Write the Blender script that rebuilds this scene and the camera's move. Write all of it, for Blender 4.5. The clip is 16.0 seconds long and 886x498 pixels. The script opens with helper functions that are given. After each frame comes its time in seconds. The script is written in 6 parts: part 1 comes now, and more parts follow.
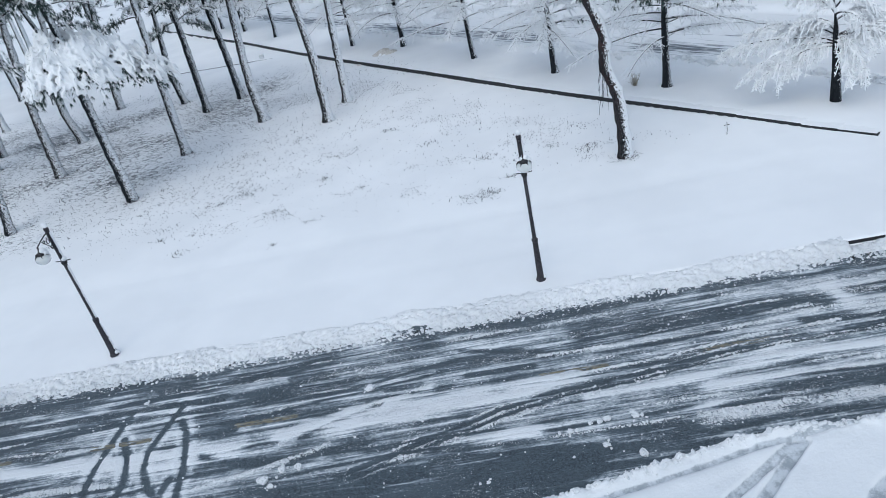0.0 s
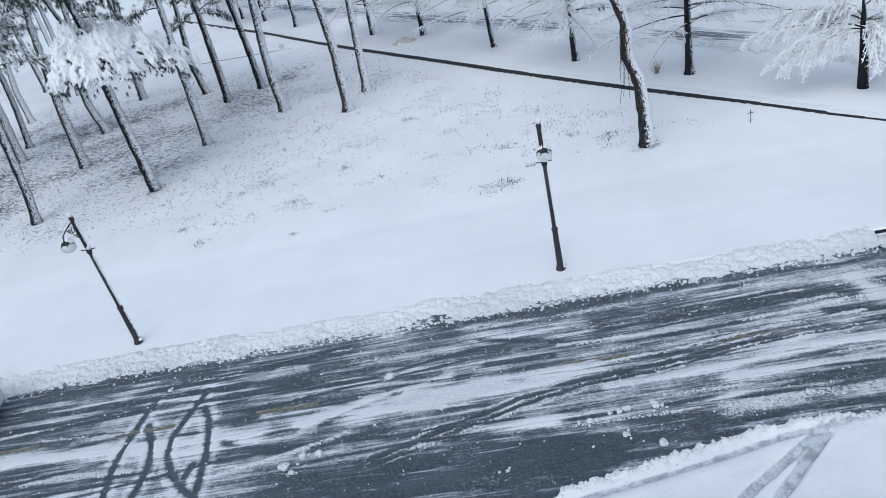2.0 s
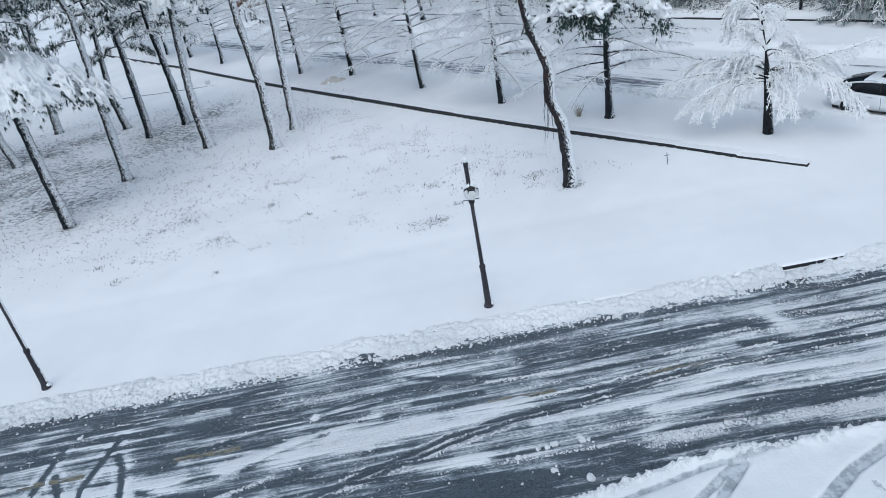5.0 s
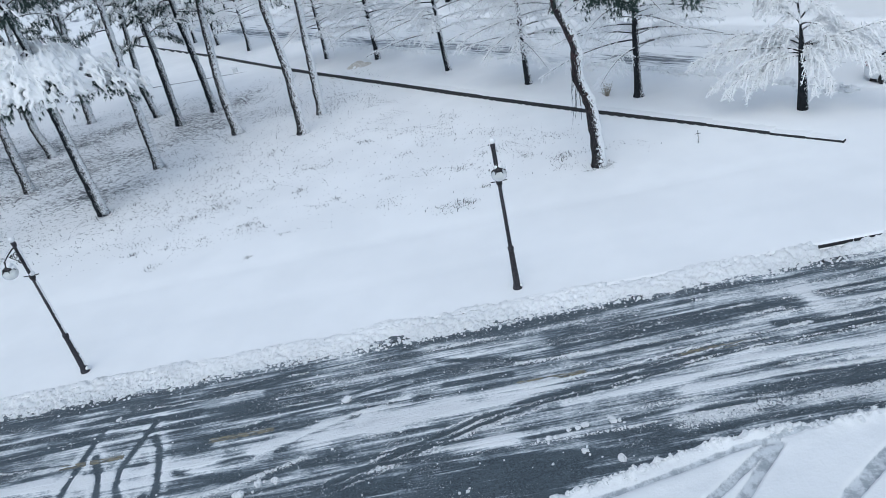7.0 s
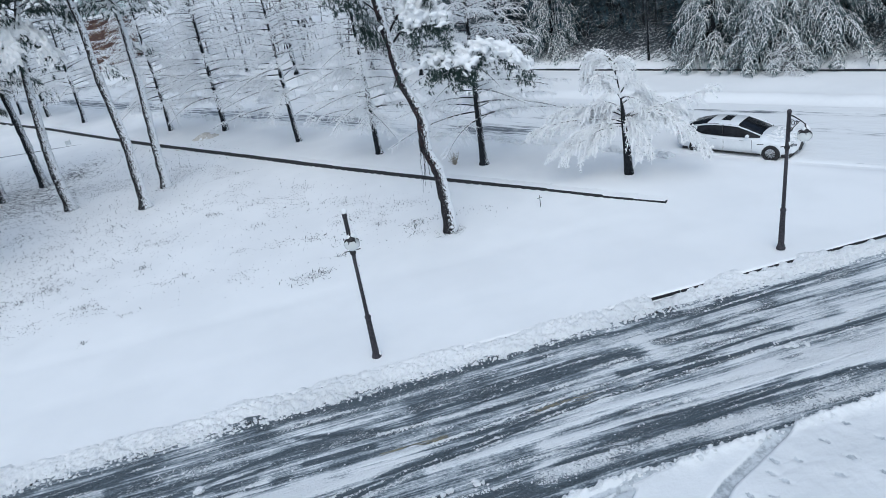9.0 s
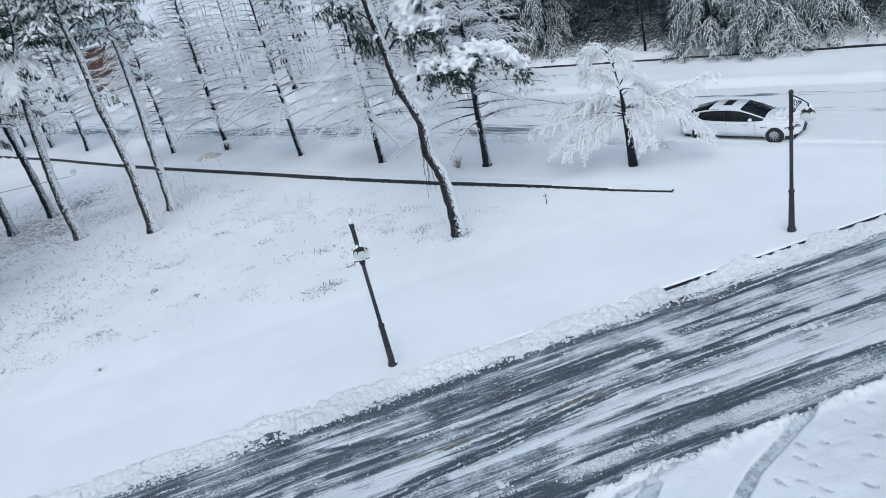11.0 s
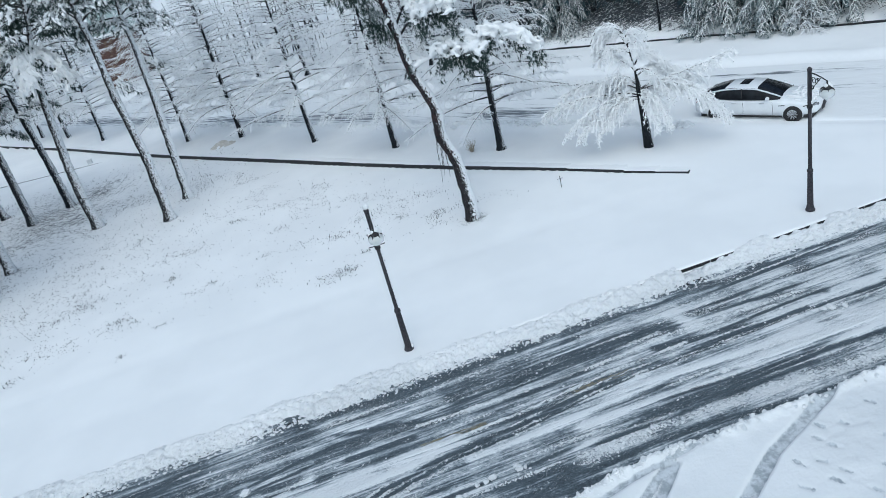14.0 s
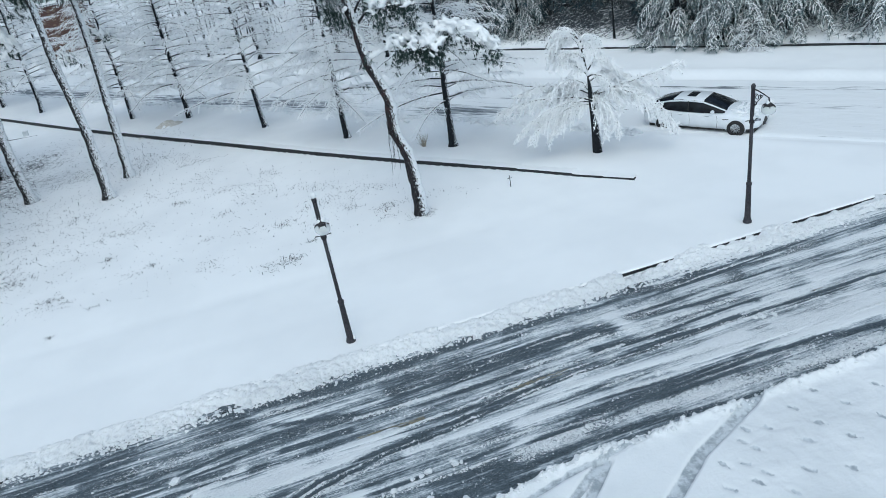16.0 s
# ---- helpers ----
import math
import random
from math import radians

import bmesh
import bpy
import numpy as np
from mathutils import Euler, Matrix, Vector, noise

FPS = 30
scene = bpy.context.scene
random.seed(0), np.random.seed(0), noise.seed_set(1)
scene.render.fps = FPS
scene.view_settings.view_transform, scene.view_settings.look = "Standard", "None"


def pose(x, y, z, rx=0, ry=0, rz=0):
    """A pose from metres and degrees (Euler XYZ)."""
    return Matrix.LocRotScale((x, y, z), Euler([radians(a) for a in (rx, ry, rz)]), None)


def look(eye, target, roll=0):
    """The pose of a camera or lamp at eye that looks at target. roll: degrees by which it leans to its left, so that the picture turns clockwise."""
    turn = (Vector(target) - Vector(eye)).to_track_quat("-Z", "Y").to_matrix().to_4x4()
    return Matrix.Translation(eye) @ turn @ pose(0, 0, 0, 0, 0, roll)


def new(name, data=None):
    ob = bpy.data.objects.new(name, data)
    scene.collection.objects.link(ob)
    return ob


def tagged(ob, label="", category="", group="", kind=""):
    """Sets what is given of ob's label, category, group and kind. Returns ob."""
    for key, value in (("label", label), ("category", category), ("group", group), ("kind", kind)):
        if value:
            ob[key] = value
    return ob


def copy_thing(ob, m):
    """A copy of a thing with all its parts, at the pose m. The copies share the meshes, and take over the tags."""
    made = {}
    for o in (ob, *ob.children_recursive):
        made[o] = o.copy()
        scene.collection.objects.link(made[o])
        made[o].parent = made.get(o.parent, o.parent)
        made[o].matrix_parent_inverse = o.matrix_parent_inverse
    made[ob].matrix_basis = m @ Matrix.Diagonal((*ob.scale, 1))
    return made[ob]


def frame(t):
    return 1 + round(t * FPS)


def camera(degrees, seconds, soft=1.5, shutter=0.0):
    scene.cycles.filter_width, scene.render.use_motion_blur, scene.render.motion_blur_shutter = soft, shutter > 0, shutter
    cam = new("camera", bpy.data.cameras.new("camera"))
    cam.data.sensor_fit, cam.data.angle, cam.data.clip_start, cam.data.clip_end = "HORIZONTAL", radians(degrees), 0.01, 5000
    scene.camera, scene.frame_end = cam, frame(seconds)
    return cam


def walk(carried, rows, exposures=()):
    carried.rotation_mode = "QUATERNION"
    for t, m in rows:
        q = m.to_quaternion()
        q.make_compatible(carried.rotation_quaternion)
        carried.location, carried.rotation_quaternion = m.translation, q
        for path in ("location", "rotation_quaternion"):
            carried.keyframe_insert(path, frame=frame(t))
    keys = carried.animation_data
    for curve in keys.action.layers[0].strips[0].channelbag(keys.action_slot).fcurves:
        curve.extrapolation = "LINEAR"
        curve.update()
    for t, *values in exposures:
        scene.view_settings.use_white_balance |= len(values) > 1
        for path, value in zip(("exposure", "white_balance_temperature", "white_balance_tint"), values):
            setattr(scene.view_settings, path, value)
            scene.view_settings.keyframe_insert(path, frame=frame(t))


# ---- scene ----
cam = camera(64.5, 16.0, soft=0.6)
PATH = [
    (0, (0.448, 0.432, 10.725), (0.265, 2.171, 9.754), -13.3),
    (0.5, (0.453, 0.43, 10.73), (0.275, 2.172, 9.763), -14.0),
    (1, (0.444, 0.433, 10.733), (0.249, 2.184, 9.786), -14.2),
    (1.5, (0.424, 0.417, 10.754), (0.166, 2.159, 9.806), -14.4),
    (2, (0.443, 0.422, 10.725), (0.201, 2.146, 9.74), -14.2),
    (2.5, (0.452, 0.43, 10.728), (0.301, 2.15, 9.719), -12.8),
    (3, (0.448, 0.433, 10.704), (0.34, 2.181, 9.738), -10.3),
    (3.5, (0.456, 0.417, 10.757), (0.41, 2.196, 9.845), -9.1),
    (3.7, (0.483, 0.43, 10.785), (0.463, 2.207, 9.868), -8.8),
    (5.8, (0.457, 0.415, 10.608), (0.385, 2.178, 9.665), -12.6),
    (6, (0.454, 0.41, 10.615), (0.362, 2.168, 9.666), -12.9),
    (6.5, (0.455, 0.4, 10.629), (0.318, 2.157, 9.683), -13.3),
    (7, (0.449, 0.409, 10.616), (0.337, 2.165, 9.664), -12.9),
    (7.5, (0.465, 0.419, 10.624), (0.433, 2.178, 9.673), -11.6),
    (8, (0.505, 0.431, 10.637), (0.538, 2.194, 9.693), -10.4),
    (8.5, (0.509, 0.418, 10.64), (0.644, 2.19, 9.721), -9.8),
    (9, (0.572, 0.389, 10.651), (0.888, 2.17, 9.796), -9.5),
    (9.2, (0.524, 0.412, 10.649), (0.918, 2.187, 9.816), -9.0),
    (11.5, (0.569, 0.421, 10.619), (0.828, 2.217, 9.778), -14.7),
    (12, (0.554, 0.419, 10.632), (0.785, 2.214, 9.78), -15.4),
    (12.5, (0.549, 0.412, 10.626), (0.748, 2.215, 9.784), -15.3),
    (13, (0.551, 0.407, 10.631), (0.747, 2.215, 9.799), -14.8),
    (13.5, (0.571, 0.427, 10.625), (0.803, 2.226, 9.781), -14.5),
    (14, (0.552, 0.421, 10.619), (0.796, 2.207, 9.751), -14.9),
    (14.5, (0.564, 0.421, 10.636), (0.796, 2.205, 9.762), -15.6),
    (15, (0.571, 0.422, 10.61), (0.85, 2.201, 9.738), -13.8),
    (15.5, (0.563, 0.421, 10.607), (0.882, 2.186, 9.722), -11.9),
    (16, (0.566, 0.423, 10.589), (0.947, 2.164, 9.68), -10.1),
]
EXPOSURES = [(0, 0.0, 5565, 2.5), (9, 0.01, 5565, 2), (12, 0.02, 5550, 1), (14, 0.03, 5535, -1.5), (16, 0.03, 5525, -3)]
walk(cam, [(t, look(eye, target, roll)) for t, eye, target, roll in PATH], EXPOSURES)

# ---- world, sun, exposure ----
world = bpy.data.worlds.new("overcast_sky")
scene.world = world
world.use_nodes = True
wn = world.node_tree
wn.nodes.clear()
sky = wn.nodes.new("ShaderNodeTexSky")
sky.sky_type = "NISHITA"
sky.sun_disc = False
sky.sun_elevation = radians(56)
sky.sun_rotation = radians(197)
sky.air_density = 1.0
sky.dust_density = 4.0
sky.ozone_density = 1.0
w_bg = wn.nodes.new("ShaderNodeBackground")
w_bg.inputs["Strength"].default_value = 0.095
w_out = wn.nodes.new("ShaderNodeOutputWorld")
wn.links.new(sky.outputs[0], w_bg.inputs[0])
wn.links.new(w_bg.outputs[0], w_out.inputs[0])

sun_data = bpy.data.lights.new("sun", "SUN")
sun_data.energy = 1.2
sun_data.angle = radians(140)
sun_data.color = (1.0, 0.98, 0.955)
sun = new("sun", sun_data)
sun.matrix_world = look((-5, -13.5, 21.3), (0, 0, 0))


# ---- materials ----
class Nodes:
    """A short way to write node trees."""

    def __init__(self, name):
        self.mat = bpy.data.materials.new(name)
        self.mat.use_nodes = True
        self.t = self.mat.node_tree
        self.t.nodes.clear()
        self.out = self.t.nodes.new("ShaderNodeOutputMaterial")
        self.bsdf = self.t.nodes.new("ShaderNodeBsdfPrincipled")
        self.t.links.new(self.bsdf.outputs[0], self.out.inputs[0])

    def put(self, socket, value):
        if isinstance(value, bpy.types.NodeSocket):
            self.t.links.new(value, socket)
        elif isinstance(value, (tuple, list)):
            socket.default_value = (*value, 1.0) if len(value) == 3 and len(socket.default_value) == 4 else value
        else:
            socket.default_value = value

    def set(self, **kw):
        for k, v in kw.items():
            self.put(self.bsdf.inputs[k.replace("_", " ")], v)
        return self.mat

    def obj(self, scale=(1, 1, 1), turn=0.0):
        c = self.t.nodes.new("ShaderNodeTexCoord")
        out = c.outputs["Object"]
        for key, value in (("Rotation", (0, 0, radians(turn))), ("Scale", scale)):
            m = self.t.nodes.new("ShaderNodeMapping")
            m.inputs[key].default_value = value
            self.t.links.new(out, m.inputs[0])
            out = m.outputs[0]
        return out

    def noise(self, vec, scale, detail=4, rough=0.55, distort=0.0):
        n = self.t.nodes.new("ShaderNodeTexNoise")
        self.put(n.inputs["Vector"], vec)
        for k, v in (("Scale", scale), ("Detail", detail), ("Roughness", rough), ("Distortion", distort)):
            n.inputs[k].default_value = v
        return n.outputs["Fac"]

    def voronoi(self, vec, scale):
        n = self.t.nodes.new("ShaderNodeTexVoronoi")
        self.put(n.inputs["Vector"], vec)
        n.inputs["Scale"].default_value = scale
        return n.outputs["Distance"]

    def ramp(self, fac, lo, hi, a=0.0, b=1.0):
        n = self.t.nodes.new("ShaderNodeMapRange")
        n.interpolation_type = "SMOOTHSTEP"
        self.put(n.inputs["Value"], fac)
        for k, v in (("From Min", lo), ("From Max", hi), ("To Min", a), ("To Max", b)):
            self.put(n.inputs[k], v)
        return n.outputs[0]

    def math(self, op, a, b=0.0):
        n = self.t.nodes.new("ShaderNodeMath")
        n.operation = op
        self.put(n.inputs[0], a)
        self.put(n.inputs[1], b)
        return n.outputs[0]

    def mix(self, fac, a, b):
        n = self.t.nodes.new("ShaderNodeMix")
        n.data_type = "RGBA"
        self.put(n.inputs[0], fac)
        self.put(n.inputs[6], a)
        self.put(n.inputs[7], b)
        return n.outputs[2]

    def attr(self, name):
        n = self.t.nodes.new("ShaderNodeAttribute")
        n.attribute_name = name
        return n.outputs["Fac"]

    def facing(self, x, y, z):
        """How far the surface's normal points along the given direction."""
        g = self.t.nodes.new("ShaderNodeNewGeometry")
        d = self.t.nodes.new("ShaderNodeVectorMath")
        d.operation = "DOT_PRODUCT"
        self.t.links.new(g.outputs["Normal"], d.inputs[0])
        d.inputs[1].default_value = Vector((x, y, z)).normalized()
        return d.outputs["Value"]

    def rand(self):
        return self.t.nodes.new("ShaderNodeObjectInfo").outputs["Random"]

    def island(self):
        return self.t.nodes.new("ShaderNodeNewGeometry").outputs["Random Per Island"]

    def bump(self, height, strength, distance=0.02):
        n = self.t.nodes.new("ShaderNodeBump")
        self.put(n.inputs["Height"], height)
        n.inputs["Strength"].default_value = strength
        n.inputs["Distance"].default_value = distance
        self.t.links.new(n.outputs[0], self.bsdf.inputs["Normal"])


SNOW_A, SNOW_B = (0.855, 0.862, 0.87), (0.90, 0.905, 0.91)


def snow_material(name, bump=0.3, scale=14.0, a=SNOW_A, b=SNOW_B):
    n = Nodes(name)
    c = n.obj()
    big, fine = n.noise(c, 0.35, 3), n.noise(c, scale, 5, 0.6)
    n.bump(n.math("ADD", fine, n.noise(c, scale * 5, 3, 0.6)), bump, 0.02)
    return n.set(Base_Color=n.mix(n.ramp(n.math("ADD", n.math("MULTIPLY", big, 0.7), n.math("MULTIPLY", fine, 0.3)), 0.3, 0.7), a, b), Roughness=0.75, Specular_IOR_Level=0.25)


SNOW_ROUGH = snow_material("ploughed_snow", 1.0, 11.0, (0.76, 0.775, 0.79), (0.87, 0.88, 0.89))
SNOW_SOFT = snow_material("branch_snow", 0.35, 9.0)


def ground_material():
    """Snow with needle litter and grass showing where the attribute says so; on the wooded hill it also paints in the
    wood's shade.
    """
    n = Nodes("snow_over_grass")
    c = n.obj()
    big, fine = n.noise(c, 0.3, 3), n.noise(c, 7.0, 6, 0.65)
    white = n.mix(n.ramp(big, 0.35, 0.65), SNOW_A, SNOW_B)
    lit = n.attr("litter")
    speck = n.noise(n.obj((1, 1.9, 1)), 3.4, 9, 0.74, 0.6)
    spots = n.ramp(n.math("ADD", speck, n.math("MULTIPLY", lit, 0.22)), 0.68, 0.73)
    spots = n.math("MULTIPLY", spots, n.ramp(lit, 0.05, 0.5))
    tone = n.mix(n.noise(c, 2.0, 3), (0.034, 0.040, 0.048), (0.10, 0.11, 0.122))
    n.bump(fine, 0.15, 0.03)
    return n.set(Base_Color=n.mix(n.math("MULTIPLY", spots, n.ramp(lit, 0.9, 1.2, 0.8, 1.0)), white, tone), Roughness=0.8, Specular_IOR_Level=0.2)


GROUND = ground_material()


def road_material():
    """Wet asphalt under smeared slush ('cover') and granular crumbs of snow ('ridge')."""
    n = Nodes("slushy_asphalt")
    cov, rid = n.attr("cover"), n.attr("ridge")
    wide = n.noise(n.obj((0.34, 5.0, 1)), 1.1, 7, 0.64, 0.3)
    thin = n.noise(n.obj((0.20, 13.0, 1), -1.0), 1.2, 7, 0.74)
    slant = n.noise(n.obj((0.14, 10.0, 1), 5.0), 1.0, 6, 0.66, 0.1)
    grit = n.noise(n.obj((1, 1.4, 1)), 17.0, 6, 0.75)
    cloud = n.noise(n.obj(), 1.5, 6, 0.62)
    k = cov
    for f, w in ((wide, 0.75), (thin, 1.25), (slant, 0.45), (grit, 0.78), (cloud, 0.50)):
        k = n.math("ADD", k, n.math("MULTIPLY", n.math("SUBTRACT", f, 0.5), w))
    stone = n.noise(n.obj(), 24.0, 7, 0.88)
    damp = n.noise(n.obj((0.5, 1.6, 1)), 1.6, 5, 0.6)
    # sky's reflection on the wet road is partly put into these blue-grey tones
    asphalt = n.mix(n.ramp(stone, 0.36, 0.68), (0.022, 0.032, 0.042), (0.150, 0.182, 0.208))
    asphalt = n.mix(n.ramp(damp, 0.40, 0.70, 0.0, 0.5), asphalt, (0.115, 0.142, 0.165))
    film = n.mix(n.ramp(k, 0.29, 0.41), asphalt, (0.215, 0.25, 0.28))
    slush = n.mix(n.ramp(k, 0.43, 0.51), film, (0.50, 0.535, 0.565))
    snow = n.mix(n.ramp(k, 0.57, 0.66), slush, (0.84, 0.855, 0.87))
    jit = n.math("MULTIPLY", n.math("SUBTRACT", n.noise(n.obj(), 9.0, 5, 0.7), 0.5), 0.55)
    grain = 0.0
    for scale, gain in ((11.0, 0.66), (20.0, 0.78), (34.0, 0.74)):
        d = n.voronoi(n.obj((1, 1.2, 1)), scale)
        grain = n.math("MAXIMUM", grain, n.ramp(n.math("SUBTRACT", n.math("ADD", n.math("MULTIPLY", rid, gain), jit), d), -0.03, 0.05))
    drops = n.ramp(n.voronoi(n.obj((1, 1.25, 1)), 5.5), 0.22, 0.15)
    drops = n.math("MULTIPLY", drops, n.math("MULTIPLY", n.attr("drops"), n.ramp(n.noise(n.obj(), 3.0, 2), 0.42, 0.6)))
    col = n.mix(n.math("MULTIPLY", drops, 0.55), snow, (0.64, 0.67, 0.70))
    col = n.mix(grain, col, n.mix(n.noise(n.obj(), 20.0, 2), (0.66, 0.69, 0.71), (0.86, 0.87, 0.88)))
    n.bump(n.math("ADD", n.math("ADD", n.math("MULTIPLY", k, 0.9), n.math("MULTIPLY", stone, 0.12)), n.math("MULTIPLY", grain, 0.8)), 0.8, 0.04)
    return n.set(Base_Color=col, Roughness=n.math("MAXIMUM", n.ramp(k, 0.2, 0.7, 0.34, 0.8), n.math("MULTIPLY", grain, 0.8)), Specular_IOR_Level=0.27)


ROAD = road_material()


def far_road_material():
    n = Nodes("far_slushy_road")
    cov = n.attr("cover")
    s = n.noise(n.obj((0.45, 4.0, 1)), 1.0, 8, 0.72)
    k = n.math("ADD", cov, n.math("MULTIPLY", n.math("SUBTRACT", s, 0.5), 2.0))
    col = n.mix(n.ramp(k, 0.28, 0.62), (0.14, 0.155, 0.175), (0.83, 0.84, 0.85))
    n.bump(k, 0.4, 0.05)
    return n.set(Base_Color=col, Roughness=0.7)


FAR_ROAD = far_road_material()


def near_snow_material():
    """Snow by the near kerb; 'slush' marks the wheel ruts and the gutter, and paints shade into the footprints."""
    n = Nodes("rutted_snow")
    c = n.obj()
    sl = n.attr("slush")
    fine = n.noise(c, 12.0, 6, 0.65)
    k = n.math("ADD", sl, n.math("MULTIPLY", n.math("SUBTRACT", fine, 0.5), 0.5))
    k = n.math("MULTIPLY", k, n.ramp(sl, 0.02, 0.2))
    white = n.mix(n.ramp(n.noise(c, 0.5, 3), 0.35, 0.65), (0.72, 0.735, 0.75), (0.82, 0.83, 0.84))
    wet = n.mix(n.ramp(n.noise(n.obj(), 5.0, 7, 0.7), 0.38, 0.60), (0.34, 0.37, 0.40), (0.60, 0.63, 0.66))
    col = n.mix(n.ramp(k, 0.25, 0.7), white, wet)
    col = n.mix(n.ramp(k, 0.95, 1.15), col, (0.06, 0.065, 0.075))
    n.bump(n.math("ADD", fine, n.noise(c, 4.0, 5, 0.65)), 0.38, 0.035)
    return n.set(Base_Color=col, Roughness=0.7, Specular_IOR_Level=0.25)


NEAR_SNOW = near_snow_material()


def bark_material(name, dark, light, bias, patch=6.0, upper=None, lee=0.30):
    """Scaly bark with wind-blown snow stuck to its +x side."""
    n = Nodes(name)
    c = n.obj((1, 1, 0.35))
    plates = n.noise(c, 22.0, 5, 0.65, 0.4)
    bark = n.mix(n.ramp(plates, 0.35, 0.65), dark, light)
    if upper:
        s = n.t.nodes.new("ShaderNodeSeparateXYZ")
        n.t.links.new(n.obj(), s.inputs[0])
        high = n.ramp(n.math("ADD", s.outputs[2], n.math("MULTIPLY", n.noise(n.obj(), 3.0), 1.6)), 2.6, 4.2)
        flake = n.ramp(n.noise(n.obj((1, 1, 0.6)), 7.0, 5, 0.65), 0.46, 0.58)
        bark = n.mix(n.math("MULTIPLY", n.math("MULTIPLY", high, flake), n.ramp(plates, 0.36, 0.52, 0.25, 1.0)), bark, upper)
    spots = n.noise(n.obj((1.3, 1.3, 0.9)), patch, 7, 0.72, 0.6)
    wind = n.facing(0.93, -0.30, 0.22)
    k = n.math("ADD", n.math("MULTIPLY", wind, lee), n.math("MULTIPLY", n.math("SUBTRACT", spots, 0.5), 2.7))
    k = n.math("ADD", k, n.math("MULTIPLY", n.math("SUBTRACT", n.rand(), 0.5), 0.22))
    snow = n.ramp(k, bias, bias + 0.07)
    n.bump(n.math("ADD", plates, n.math("MULTIPLY", snow, 0.8)), 0.6, 0.03)
    return n.set(Base_Color=n.mix(snow, bark, (0.80, 0.82, 0.84)), Roughness=0.85, Specular_IOR_Level=0.15)


BARK_WHITE = bark_material("snow_plastered_bark", (0.014, 0.014, 0.016), (0.044, 0.043, 0.045), 0.12, 14.0, None, 0.45)
BARK_DARK = bark_material("dark_wet_bark", (0.008, 0.010, 0.013), (0.025, 0.028, 0.033), 0.40, 15.0, None, 0.60)
BARK_RED = bark_material("reddish_pine_bark", (0.007, 0.008, 0.011), (0.050, 0.046, 0.048), 0.22, 12.0, (0.052, 0.033, 0.034), 0.62)


def twig_material(name, dark, level, spread=0.35, through_light=0.0):
    """Bare wood under a load of snow: white above, dark below."""
    n = Nodes(name)
    up = n.facing(0.25, -0.1, 1.0)
    k = n.math("ADD", up, n.math("MULTIPLY", n.math("SUBTRACT", n.noise(n.obj(), 6.0, 4, 0.7), 0.5), 1.2))
    col = n.mix(n.ramp(k, level, level + spread), dark, (0.93, 0.935, 0.94))
    if through_light:
        thin = n.t.nodes.new("ShaderNodeBsdfTranslucent")
        both = n.t.nodes.new("ShaderNodeMixShader")
        n.put(thin.inputs["Color"], col)
        both.inputs[0].default_value = through_light
        n.t.links.new(n.bsdf.outputs[0], both.inputs[1])
        n.t.links.new(thin.outputs[0], both.inputs[2])
        n.t.links.new(both.outputs[0], n.out.inputs[0])
    return n.set(Base_Color=col, Roughness=0.8, Specular_IOR_Level=0.15)


BRANCH = twig_material("snowy_branch", (0.026, 0.026, 0.029), 0.34)
SPRAY = twig_material("snowy_spray", (0.12, 0.155, 0.16), -0.30, 0.55)
FROST = twig_material("frosted_twig", (0.92, 0.925, 0.93), -0.7, 0.35, 0.60)
THICK_FROST = twig_material("thickly_frosted_twig", (0.90, 0.905, 0.91), -0.7, 0.35)
# undergrowth colour holds a bluish tint for the haze over the wood
DARK_TWIG = twig_material("haze_tinted_thicket", (0.050, 0.066, 0.074), 0.50, 0.3)


def plain(name, a, b, scale=8.0, rough=0.6, metal=0.0, bump=0.0, coord=(1, 1, 1), spec=0.4):
    n = Nodes(name)
    f = n.noise(n.obj(coord), scale, 5, 0.6)
    if bump:
        n.bump(f, bump, 0.02)
    return n.set(Base_Color=n.mix(n.ramp(f, 0.3, 0.7), a, b), Roughness=rough, Metallic=metal, Specular_IOR_Level=spec)


def needle_material(name, a, b):
    n = Nodes(name)
    return n.set(Base_Color=n.mix(n.island(), a, b), Roughness=0.7, Specular_IOR_Level=0.2)


def paint_material():
    """Yellow paint worn through to the asphalt and smeared with slush."""
    n = Nodes("worn_yellow_paint")
    worn = n.noise(n.obj((1, 2.2, 1)), 7.0, 7, 0.72)
    tint = n.mix(n.noise(n.obj(), 3.0, 3), (0.18, 0.160, 0.105), (0.30, 0.260, 0.165))
    col = n.mix(n.ramp(worn, 0.42, 0.55), (0.075, 0.088, 0.10), tint)
    return n.set(Base_Color=n.mix(n.ramp(n.noise(n.obj((0.4, 3, 1)), 4.0, 6, 0.7), 0.54, 0.64), col, (0.42, 0.45, 0.47)), Roughness=0.5)


NEEDLE = needle_material("pine_needles", (0.020, 0.040, 0.037), (0.060, 0.092, 0.080))
GREY_NEEDLE = needle_material("frosted_needles", (0.16, 0.20, 0.20), (0.50, 0.53, 0.54))
# blue of the distant haze is mixed into these leaf colours
DARK_LEAF = needle_material("haze_tinted_evergreen", (0.036, 0.068, 0.086), (0.102, 0.152, 0.180))
SPRAY_LEAF = needle_material("snowy_evergreen", (0.070, 0.110, 0.115), (0.24, 0.30, 0.31))
STRAW = needle_material("dry_grass", (0.20, 0.17, 0.13), (0.42, 0.38, 0.31))
LITTER = needle_material("dead_stalks", (0.013, 0.017, 0.022), (0.060, 0.066, 0.075))
